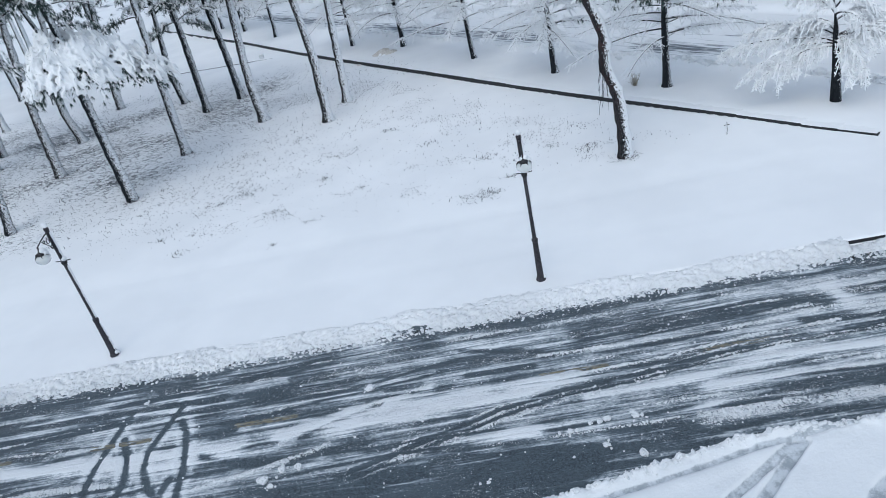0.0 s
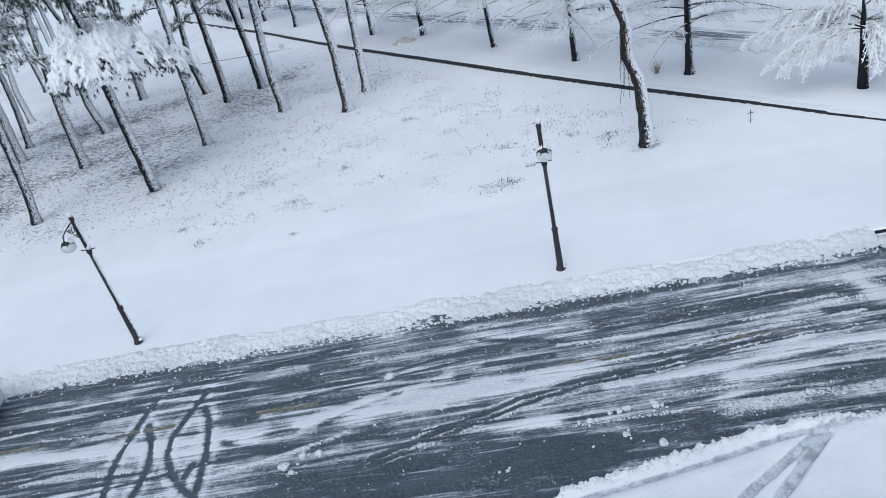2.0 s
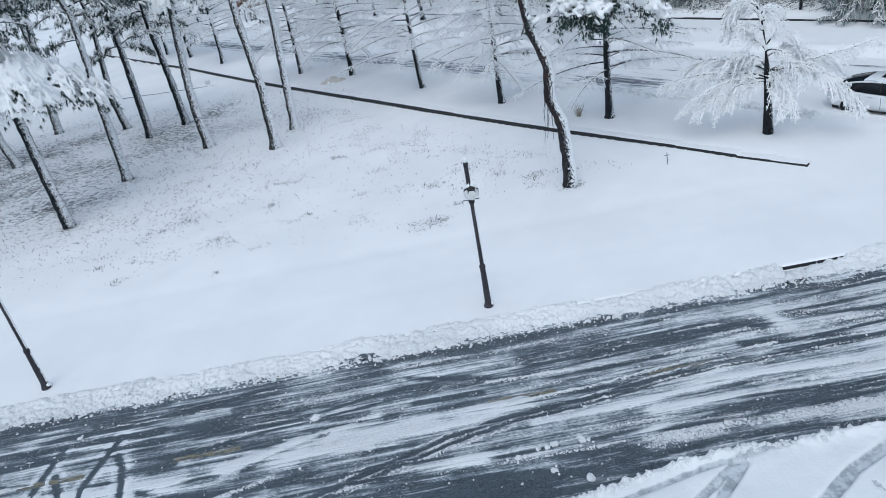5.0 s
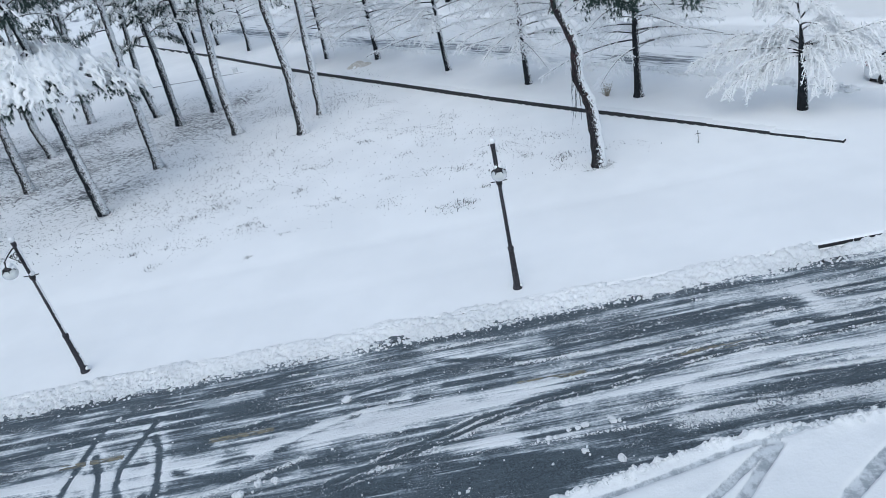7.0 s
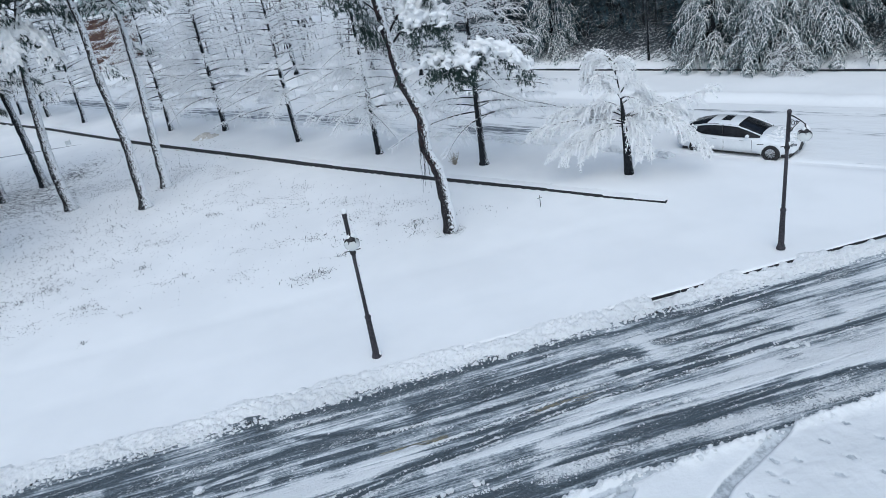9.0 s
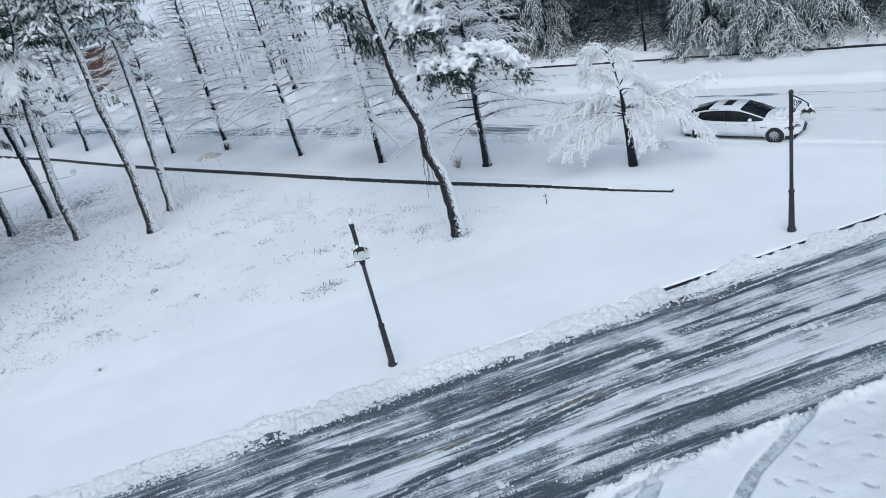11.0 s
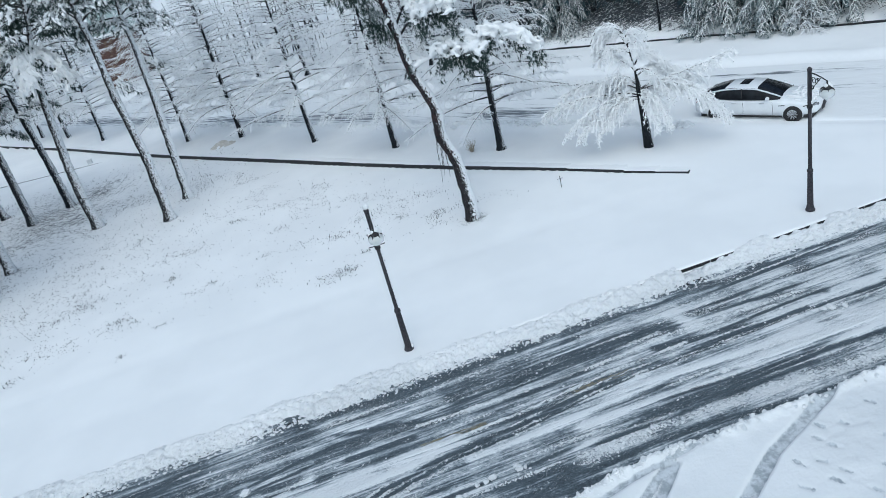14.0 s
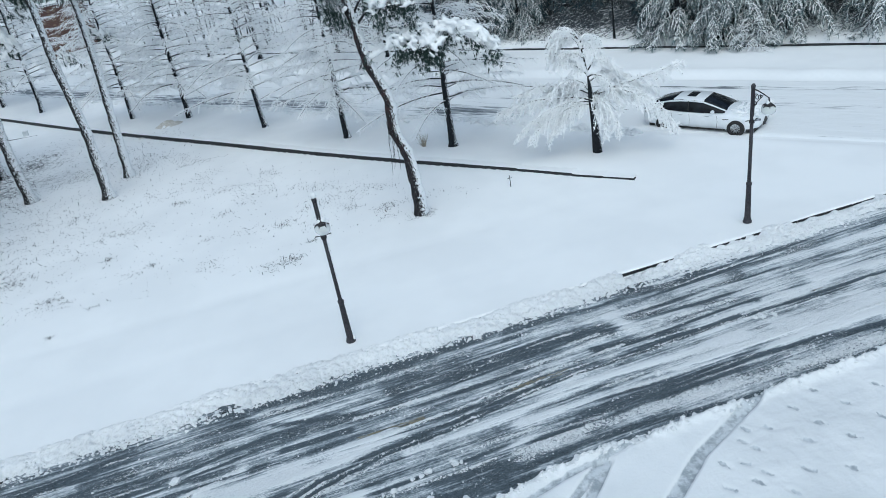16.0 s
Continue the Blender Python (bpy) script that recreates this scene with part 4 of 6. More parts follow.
def snow_fingers(r, centres, heads, length, girth):
    """Soft drooping lobes of snow."""
    bm = bmesh.new()
    bmesh.ops.create_icosphere(bm, subdivisions=1, radius=1.0)
    bv = np.array([p.co for p in bm.verts])
    bf = np.array([[p.index for p in q.verts] for q in bm.faces])
    bm.free()
    d = unit(np.asarray(heads, float))
    a, b = frame_of(d)
    n = len(d)
    l, g = length * r.uniform(0.6, 1.25, (n, 1)), girth * r.uniform(0.6, 1.3, (n, 1))
    w = bv[None] * (1 + 0.25 * (r.random((n, len(bv), 1)) - 0.5))
    v = centres[:, None] + w[..., :1] * (d * l)[:, None] + w[..., 1:2] * (a * g)[:, None] + w[..., 2:] * (b * g * 0.75)[:, None]
    f = bf[None] + (np.arange(n) * len(bv))[:, None, None]
    return v.reshape(-1, 3), f.reshape(-1, 3)


def arc(start, end, lift, n=7):
    """Points from start to end, bowed up by lift at the middle."""
    s = np.linspace(0, 1, n)[:, None]
    p = np.asarray(start) * (1 - s) + np.asarray(end) * s
    p[:, 2:] += 4 * lift * s * (1 - s)
    return p


def segments(pts, r0, r1, sides=5):
    pts = np.asarray(pts)
    r = np.linspace(r0, r1, len(pts))
    return prisms(pts[:-1], pts[1:], r[:-1], r[1:], sides)


def frosted_meshes(seed, height, first, reach, count, droop, load, trunk_r, lean=(0, 0), twig_gap=0.13, rise=0.25, sparse=1.0):
    """Trunk, branches and twigs of a bare tree under snow. load: how thick the snow lies on the twigs."""
    r = np.random.default_rng(seed)
    zs = np.linspace(0, height, 14)
    wob = np.cumsum(r.normal(0, 0.018, (14, 2)), 0)
    px = np.stack([wob[:, 0] + lean[0] * (zs / height) ** 1.6, wob[:, 1] + lean[1] * (zs / height) ** 1.6, zs], 1)
    px[0, :2] = 0
    rad = trunk_r * (1 - 0.9 * zs / height) + 0.012
    px = np.insert(px, 1, px[0] + (0, 0, 0.22), 0)
    rad = np.insert(rad, 1, rad[0] * 1.18)
    rad[0] *= 1.75
    trunk = tube(px, rad, 10)
    wood, wr0, wr1, tw0, tw1, tr0, tr1 = [], [], [], [], [], [], []
    wood_a, wood_b, sp0, sp1, sg = [], [], [], [], []
    for i in range(count):
        t = ((i + r.random()) / count) ** 0.92
        z = first + (height - first) * t * 0.985
        c = np.array([np.interp(z, px[:, 2], px[:, 0]), np.interp(z, px[:, 2], px[:, 1]), z])
        az = 2.39996 * i + r.normal(0, 0.35)
        length = (reach * (1 - t) ** 0.7 + 0.35) * r.uniform(0.72, 1.12)
        out = np.array([math.cos(az), math.sin(az), 0])
        side = np.array([-out[1], out[0], 0])
        s = np.linspace(0, 1, 7)[:, None]
        lift = rise * (0.5 + t) + r.normal(0, 0.06)
        bend = r.normal(0, 0.10)
        p = c + out * length * s + side * length * bend * s**2
        p[:, 2:] += length * (lift * s - droop * r.uniform(0.8, 1.2) * s**2)
        p[:, 2] = np.maximum(p[:, 2], 0.12)
        br = (0.009 + 0.006 * length) * (1 + 0.5 * load)
        rr = np.linspace(br, br * 0.35, 7)
        wood_a.append(p[:-1]), wood_b.append(p[1:])
        wr0.append(rr[:-1]), wr1.append(rr[1:])
        n = max(3, int(length / twig_gap * sparse * (0.6 if t > 0.62 else 1.0)))
        for k in range(n):
            q = 0.16 + 0.84 * (k + r.random()) / n
            at = np.array([np.interp(q, s[:, 0], p[:, j]) for j in range(3)])
            ahead = unit(p[min(6, int(q * 6) + 1)] - p[int(q * 6 * 0.999)])
            sgn = 1 if k % 2 else -1
            tl = (0.16 + 0.34 * (1 - q) * min(length, 2.4) * 0.8 + 0.10) * r.uniform(0.6, 1.3)
            d = unit(ahead * r.uniform(0.5, 1.1) + side * sgn * r.uniform(0.5, 1.0) + np.array([0, 0, r.normal(0.02, 0.30)]))
            mid = at + d * tl * 0.5
            end = at + d * tl + np.array([0, 0, -(droop + 0.25) * tl * r.uniform(0.25, 0.9)])
            end[2], mid[2] = max(end[2], 0.05), max(mid[2], 0.06)
            g = 0.008 + 0.012 * load
            tw0 += [at, mid]
            tw1 += [mid, end]
            tr0 += [g * 1.25, g]
            tr1 += [g, g * 0.7]
            m = max(2, int(tl / 0.066 * sparse * (1.0 if t < 0.5 else 0.45)))
            for h in range(m):
                w = (h + r.random()) / m
                a0 = at * (1 - w) + end * w
                dd = unit(d * 0.7 + r.normal(0, 0.55, 3) + np.array([0, 0, -0.25 * droop]))
                sp0.append(a0)
                sp1.append(a0 + dd * r.uniform(0.08, 0.20) * (1 + 0.5 * load))
                sg.append(g * 0.85)
    limbs = prisms(np.concatenate(wood_a), np.concatenate(wood_b), np.concatenate(wr0), np.concatenate(wr1), 5)
    v3, f4 = prisms(np.array(tw0), np.array(tw1), np.array(tr0), np.array(tr1), 3)
    f3 = np.concatenate([f4[:, (0, 1, 2)], f4[:, (0, 2, 3)]])
    p, q, g = np.array(sp0), np.array(sp1), np.array(sg)[:, None]
    a = unit(np.cross(unit(q - p), r.normal(0, 1, p.shape) + (0, 0, 1.2)))
    twigs = join([(v3, f3), (np.stack([p - a * g, p + a * g, q + a * g * 0.4], 1).reshape(-1, 3), np.arange(3 * len(p)).reshape(-1, 3))])
    return trunk, limbs, twigs, (p + q) / 2


def frosted_tree(label, meshes, bark, group="row of bare trees", limb_mat=None, name="tree"):
    tree = thing(name, 0, 0, 0, label, "tree", group)
    trunk, limbs, twigs, _ = meshes
    part("trunk", trunk, bark, tree)
    part("branchwork", limbs, limb_mat or BRANCH, tree, "dark branches lined with snow", False)
    part("crown", twigs, FROST, tree, "lace of frosted white twigs", False)
    return tree


row_label = "tall bare conifer with a dark trunk and frosted level branches"
variant = [
    frosted_tree(row_label, frosted_meshes(11, 11.5, 2.0, 3.9, 90, 0.26, 0.72, 0.16, (0, 0), 0.084, 0.30), BARK_DARK),
    frosted_tree(row_label, frosted_meshes(12, 10.5, 2.0, 3.7, 84, 0.30, 0.74, 0.145, (0, 0), 0.084, 0.28), BARK_DARK),
    frosted_tree(row_label, frosted_meshes(13, 12.0, 2.3, 4.1, 88, 0.24, 0.70, 0.155, (0, 0), 0.084, 0.32), BARK_DARK),
]
light = [
    frosted_tree(row_label, frosted_meshes(14, 11.0, 1.8, 3.9, 62, 0.27, 0.95, 0.155, (0, 0), 0.18, 0.30, 0.75), BARK_DARK, "trees beyond the side road"),
    frosted_tree(row_label, frosted_meshes(15, 12.0, 2.0, 4.1, 62, 0.25, 0.95, 0.16, (0, 0), 0.18, 0.30, 0.75), BARK_DARK, "trees beyond the side road"),
]
ROW_TREES = [(8.31, 29.78, 0, 40), (4.26, 34.76, 1, 130), (0.50, 40.36, 2, 200), (-3.88, 46.85, 0, 300), (-7.66, 50.3, 1, 20), (-15.2, 59.6, 2, 75), (-19.3, 65.5, 0, 160), (-22.6, 69.6, 1, 250), (-27.0, 76.0, 0, 10), (-31.5, 81.0, 1, 95)]
used = set()
for x, y, k, turn in ROW_TREES:
    u, v = uv(x, y)
    m = pose(x, y, 0.11, 0, 0, turn)
    if k in used:
        copy_thing(variant[k], m)
    else:
        used.add(k)
        variant[k].matrix_world = m

for i, (u, v) in enumerate([(20, 20), (25, 17), (27, 23), (32, 19), (35, 25), (39, 17), (43, 22), (47, 18), (50, 26), (55, 19), (60, 23), (38, 31), (54, 32), (30, 29), (70, 20), (77, 25), (84, 19), (91, 24), (99, 20), (107, 26)]):
    m = pose(*xy(u, v), 0.15 + (0.10 + 0.18 * max(0.0, 1 - max(0, u - 24) / 16)) * max(0, v - 20.5), 0, 0, 47 * i)
    if i < 2:
        light[i].matrix_world = m
    else:
        copy_thing(light[i % 2], m)

# the small bowed tree beside the parked car
bowed = thing("tree", 12.97, 24.97, 0.03, "small snow-laden tree bowed over a bare dark trunk", "tree")
# arms: height on the trunk, reach sideways and away, height of the tip, bow
LOW_ARMS = [
    (2.25, -3.87, 0.2, 1.84, 0.42), (2.2, -3.2, -0.6, 1.25, 0.50), (2.15, -1.85, -0.7, 1.15, 0.40), (2.1, -2.6, -0.8, 1.10, 0.42), (2.5, -3.05, 0.6, 2.55, 0.42), (2.6, -2.0, 0.8, 2.5, 0.4),
    (2.4, 3.13, 0.2, 3.4, 0.05), (2.45, 2.98, -0.3, 1.05, 0.85), (2.4, 2.6, -0.6, 1.40, 0.65), (2.25, 0.45, -0.9, 1.0, 0.5), (2.3, 0.85, -0.8, 1.05, 0.55), (2.3, 2.3, 0.9, 2.2, 0.35), (2.3, -1.4, 1.0, 2.4, 0.35),
]
TOP_ARMS = [
    (3.2, 0.98, -0.5, 2.1, 0.55), (3.2, -1.4, 0.1, 4.2, 0.05), (4.6, -1.6, -0.2, 4.1, 0.55), (4.3, -1.5, 0.3, 4.3, 0.5), (4.2, 0.2, -0.3, 4.1, 0.5), (4.5, 0.3, 0.3, 4.2, 0.4),
    (3.9, -1.2, -0.4, 3.9, 0.3), (3.4, 0.95, 0.3, 3.0, 0.6), (3.0, 1.7, 0.7, 2.6, 0.45), (4.7, -1.75, 0.05, 4.4, 0.5), (2.8, -1.5, -0.4, 2.9, 0.35),
]
SIDE, AWAY = np.array([0.893, -0.450, 0.0]), np.array([0.450, 0.893, 0.0])


def snow_roll(r, path, girth):
    """A lumpy roll of snow lying along the upper side of a branch."""
    n = max(8, int(np.linalg.norm(np.diff(path, axis=0), axis=1).sum() / 0.05))
    t = np.linspace(0, 1, n)
    p = np.stack([np.interp(t, np.linspace(0, 1, len(path)), path[:, k]) for k in range(3)], 1)
    rad = girth * (1.1 - 0.55 * t) * np.clip(0.75 + 0.45 * r.normal(0, 1, n), 0.25, 1.7)
    rad[1:-1] = 0.25 * rad[:-2] + 0.5 * rad[1:-1] + 0.25 * rad[2:]
    return tube(p + np.stack([r.normal(0, 0.012, n), r.normal(0, 0.012, n), 0.7 * rad + 0.01], 1), rad, 7)


def bowed_tree(tree, seed):
    r = np.random.default_rng(seed)
    lead = [(0, 0), (1.2, -0.05), (2.28, -0.11), (3.2, -0.2), (4.12, -0.34), (4.7, -0.5), (5.0, -0.67)]
    stem = np.array([SIDE * b + (0, 0, a) for a, b in lead] + [SIDE * b + (0, 0, a) for b, a in ((-1.03, 5.15), (-1.45, 4.95), (-1.71, 4.5))])
    part("trunk", tube(stem[:4], [0.20, 0.145, 0.125, 0.035], 12), BARK_DARK, tree)
    wood, rolls, t0, t1, fine = [segments(stem[2:], 0.045, 0.012)], [snow_roll(r, stem[3:] + SIDE * k, 0.038) for k in (-0.02, 0.03)], [], [], []
    for z0, lat, dep, z1, lift in LOW_ARMS + TOP_ARMS:
        base = np.array([np.interp(z0, stem[:7, 2], stem[:7, k]) for k in range(3)])
        p = arc(base, SIDE * lat + AWAY * dep + (0, 0, z1), lift, 12)
        p[1:] += np.cumsum(r.normal(0, 0.022, (11, 3)), 0)
        length = float(np.linalg.norm(np.diff(p, axis=0), axis=1).sum())
        wood.append(segments(p, 0.016 + 0.008 * length, 0.008))
        rolls.append(snow_roll(r, p[1:], 0.030 + 0.007 * length))
        many = int(length / 0.036)
        for k in range(many):
            q = 0.12 + 0.88 * (k + r.random()) / many
            at = np.array([np.interp(q, np.linspace(0, 1, 12), p[:, m]) for m in range(3)])
            ahead = unit(p[min(11, int(q * 11) + 1)] - p[min(10, int(q * 11))])
            across = unit(np.cross(ahead, (0, 0, 1.0))) * (1 if k % 2 else -1)
            up = r.random() < 0.22
            d = unit(ahead * r.uniform(0.3, 0.9) + across * r.uniform(0.15, 0.85) + np.array([0, 0, r.uniform(0.1, 0.7) if up else -r.uniform(0.0, 0.8)]))
            tl = r.uniform(0.14, 0.66) * (0.55 + 0.6 * math.sin(math.pi * min(q, 0.95))) * (0.6 if up else 1.0)
            mid, end = at + d * tl * 0.55, at + d * tl + np.array([0, 0, -0.30 * tl])
            t0 += [at, mid]
            t1 += [mid, end]
            for h in range(int(3 + tl * 10)):
                w = r.random()
                a = at * (1 - w) + end * w
                fine.append((a, a + unit(d * 0.5 + r.normal(0, 0.8, 3) + (0, 0, -0.1)) * r.uniform(0.06, 0.20)))
    part("branchwork", join(wood), BRANCH, tree, "drooping dark branches", False)
    part("clotted_snow", join(rolls), SNOW_SOFT, tree, "rolls of snow along the branches")
    n = len(t0)
    v, f = prisms(np.array(t0), np.array(t1), r.uniform(0.010, 0.026, n), r.uniform(0.008, 0.018, n), 4)
    part("crown", (v, f), THICK_FROST, tree, "snow-coated hanging twigs", False)
    ends = np.array(t1)[r.choice(n, 3000)] + r.normal(0, 0.03, (3000, 3))
    part("clotted_snow", snow_fingers(r, ends, r.normal(0, 1, (3000, 3)) + (0, 0, -0.4), 0.075, 0.032), SNOW_SOFT, tree, "clots of wet snow on the twigs")
    a, b = np.array([x[0] for x in fine]), np.array([x[1] for x in fine])
    dark = r.random(len(a)) < 0.06
    part("frost", prisms(a[~dark], b[~dark], 0.013, 0.008, 3), THICK_FROST, tree, "fine frosted twigs", False)
    part("branchwork", prisms(a[dark], b[dark], 0.005, 0.003, 3), BRANCH, tree, "bare twig tips", False)


bowed_tree(bowed, 21)


def pine(trunk_pts, radius, bark, crown, seed, label, snow=0.6, top=11.5, limbs=18, reach=2.6, low=0.55, group="pine grove", lobe=(0.18, 0.062), merge=0.0, drape=False, name="pine_tree"):
    """A tall pine: a bare leaning trunk, a crown of needle plates, snow on top of them."""
    r = np.random.default_rng(seed)
    base = np.array(trunk_pts[0], float)
    tree = thing(name, *base, label, "pine tree", group)
    pts = [np.array(p, float) - base for p in trunk_pts]
    step = unit(pts[-1] - pts[-2]) * 0.5 + np.array([0, 0, 0.5])
    while pts[-1][2] < top:
        pts.append(pts[-1] + unit(step + r.normal(0, 0.18, 3)) * 1.3)
    pts = np.array(pts)
    s = np.linspace(0, 1, 60)
    ln = np.r_[0, np.cumsum(np.linalg.norm(np.diff(pts, axis=0), axis=1))]
    q = np.stack([np.interp(s * ln[-1], ln, pts[:, j]) for j in range(3)], 1)
    for _ in range(1 if merge else 2):
        q[1:-1] = 0.25 * q[:-2] + 0.5 * q[1:-1] + 0.25 * q[2:]
    rad = (radius * (1 - 0.72 * s) + 0.01) * (1 + 0.07 * r.normal(0, 1, 60))
    rad[0] *= 1.5
    rad[1] *= 1.15
    q[0, 2] -= 0.08
    part("trunk", tube(q, rad, 12), bark, tree)
    wood, tufts, heads, loads, lheads = [], [], [], [], []

    def bough(start, end, lift, width, many, white):
        p = arc(start, end, lift)
        wood.append(segments(p, 0.02 + 0.012 * np.linalg.norm(p[-1] - p[0]), 0.012))
        out = unit(p[-1] - p[0])
        side = unit(np.cross(out, (0, 0, 1.0)))
        for _ in range(many):
            w = r.uniform(0.30, 1.05)
            at = np.array([np.interp(min(w, 1), np.linspace(0, 1, len(p)), p[:, j]) for j in range(3)])
            off = r.normal(0, width) * (0.4 + 0.6 * w)
            at = at + side * off + out * r.normal(0, 0.10) + np.array([0, 0, r.normal(0.05, 0.09) - 0.22 * abs(off)])
            h = unit(out * 0.8 + side * np.sign(off) * 0.7 + np.array([0, 0, 0.25 - 0.55 * white]))
            tufts.append(at)
            heads.append(h)
            for _ in range(4 if drape and white > 0.85 else 2 if white > 0.85 else 1):
                if r.random() < white:
                    loads.append(at + np.array([0, 0, 0.13 if merge else 0.08]) + (r.normal(0, 0.09, 3) if white > 0.85 else 0))
                    lheads.append(unit(out + side * r.normal(0, 0.7) - np.array([0, 0, 0.25])) if merge else unit(h * (0.8 if drape else 1.0) + np.array([0, 0, -0.75 if drape else -0.6])))
                    if merge:
                        loads[-1] = loads[-1] + np.array([0, 0, r.uniform(-0.10, 0.05)])
                    if drape:
                        loads[-1] = loads[-1] + np.array([0, 0, r.uniform(-0.18, 0.16)]) + out * r.uniform(0, 0.15)

    for i in range(limbs):
        f = low + (0.97 - low) * (i + r.random()) / limbs
        start = np.array([np.interp(f, s, q[:, j]) for j in range(3)])
        az = 2.39996 * i + r.normal(0, 0.4)
        length = reach * (1.15 - 0.75 * (f - low) / (1 - low)) * r.uniform(0.6, 1.15)
        end = start + np.array([math.cos(az) * length, math.sin(az) * length, length * r.normal(0.10, 0.16) - 0.25 * snow])
        bough(start, end, 0.12 * length, 0.16 * length, int(16 + 10 * length), snow)
    for start, end, lift, width, many, white in crown:
        bough(np.array(start, float) - base, np.array(end, float) - base, lift, width, many, white)
    part("branchwork", join(wood), BRANCH, tree, "crooked dark branches under snow", False)
    tufts, heads = np.array(tufts), np.array(heads)
    if merge:
        clump = vnoise(tufts[:, 0] * 1.7, tufts[:, 1] * 1.7 + tufts[:, 2], 57) > 0.22
        tufts, heads = tufts[clump], heads[clump]
    hang = (r.uniform(0.10, 0.85, len(tufts)) * (0.35 + 0.9 * vnoise(tufts[:, 0] * 2.3, tufts[:, 1] * 2.3, 53)))[:, None] * (0, 0, 1) if merge else np.array([[0, 0, 0.42 if drape else 0.05]])
    hung = tufts - hang
    if merge:
        hung, heads = np.repeat(hung, 3, 0) + r.normal(0, 0.085, (3 * len(hung), 3)), np.repeat(heads, 3, 0)
    part("crown", needle_fan(r, hung, heads - (0, 0, 0.9 if merge else 0.5 if drape else 0.0), 17 if merge else 16, 0.18 if merge else 0.24, 0.020 if merge else 0.028, 0.9), NEEDLE, tree, "dark green pine needles", False)
    grey = tufts[r.random(len(tufts)) < (0.15 if drape else 0.8)] + (0, 0, 0.04)
    part("frost", needle_fan(r, grey, np.repeat([[0.1, 0, 0.45]], len(grey), 0), 10, 0.22, 0.031, 0.8), GREY_NEEDLE, tree, "frosted upper needles", False)
    if len(loads) > 3:
        load = part("clotted_snow", snow_fingers(r, np.array(loads), np.array(lheads) + r.normal(0, 0.25, (len(loads), 3)), *lobe), SNOW_SOFT, tree, "pillows of snow on the needles")
        if merge or drape:
            m = load.modifiers.new("merge", "REMESH")
            m.mode, m.voxel_size, m.use_smooth_shade = "VOXEL", merge or 0.044, True
            soft = load.modifiers.new("soften", "SMOOTH")
            soft.factor, soft.iterations = 0.5, 2 if merge else 1
    return tree


plaster = "tall pine with its trunk plastered in wind-blown snow"
darkpine = "tall dark pine, snow stuck to one side of its trunk"
pine([(-21.06, 28.03, 0), (-20.87, 28.17, 1.34), (-20.73, 28.28, 3.2), (-20.6, 28.4, 5.2)], 0.20, BARK_DARK, [], 31, darkpine, 0.68)
pine([(-27.7, 38.14, 0), (-27.56, 38.25, 2.7), (-27.4, 38.35, 4.8)], 0.25, BARK_WHITE, [], 32, plaster, 0.72)
pine([(-28.9, 41.0, 0), (-28.6, 41.2, 2.6), (-28.4, 41.3, 5.8)], 0.19, BARK_DARK, [], 33, darkpine, 0.68, low=0.45)
pine([(-32.4, 47.4, 0), (-32.4, 47.4, 2.3), (-32.1, 47.6, 4.4)], 0.22, BARK_WHITE, [], 34, plaster, 0.72, low=0.42)
pine([(-21.96, 34.7, 0), (-21.83, 34.8, 3.3), (-21.4, 35.1, 7.4), (-21.06, 35.3, 9.3)], 0.26, BARK_WHITE, [], 35, plaster, 0.72, low=0.68)
pine([(-23.5, 40.7, 0), (-23.8, 40.6, 1.75), (-23.7, 40.6, 3.2), (-22.9, 41.1, 6.7), (-22.75, 41.2, 8.4)], 0.25, BARK_WHITE, [((-23.0, 41.0, 6.6), (-20.4, 42.4, 5.9), 0.2, 0.4, 70, 0.12), ((-23.0, 41.0, 6.9), (-21.2, 41.2, 6.8), 0.2, 0.35, 50, 0.1)], 36, plaster, 0.72, low=0.7)
canopy = []
for k in range(15):
    a = -1.9 + 0.235 * k * 1.75
    s, d = math.cos(a * 1.0), math.sin(a)
    lat, dep = 0.45 + 2.75 * s if k % 2 else -0.1 + 2.0 * s, 1.25 * d
    ex, ey = -15.25 + 0.87 * lat - 0.49 * dep, 29.28 + 0.49 * lat + 0.87 * dep
    canopy.append(((-15.7, 29.25, 6.85 + 0.03 * k), (ex, ey, 5.80 - 0.13 * max(0, lat) ** 1.6 - 0.10 * abs(dep)), 0.58, 0.42, 64, 0.97))
pine([(-15.77, 29.23, 0), (-15.81, 29.21, 2.6), (-15.81, 29.21, 5.3), (-15.69, 29.28, 7.2), (-15.79, 29.22, 9.0)], 0.245, BARK_DARK, canopy, 37, "dark-trunked pine with a heavy snow-laden lower canopy", 0.6, low=0.74, lobe=(0.23, 0.066), drape=True)
pine([(-16.62, 30.75, 0), (-16.66, 30.75, 3.0), (-16.85, 30.7, 6.0), (-17.5, 30.5, 9.0)], 0.15, BARK_DARK, [], 38, darkpine, 0.68, low=0.74)
pine([(-23.7, 47.0, 0), (-23.55, 47.05, 2.3), (-22.8, 47.4, 7.5)], 0.25, BARK_WHITE, [], 39, plaster, 0.72, low=0.5)
pine([(-14.87, 34.34, 0), (-14.73, 34.4, 4.2), (-14.6, 34.45, 6.3), (-14.5, 34.5, 8.0)], 0.23, BARK_WHITE, [((-14.6, 34.45, 6.9), (-16.1, 33.8, 6.6), 0.15, 0.3, 40, 0.12)], 40, plaster, 0.72, low=0.70)
pine([(-18.4, 44.9, 0), (-18.6, 44.8, 2.0), (-18.1, 45.0, 6.9)], 0.20, BARK_DARK, [], 41, darkpine, 0.68, low=0.46)
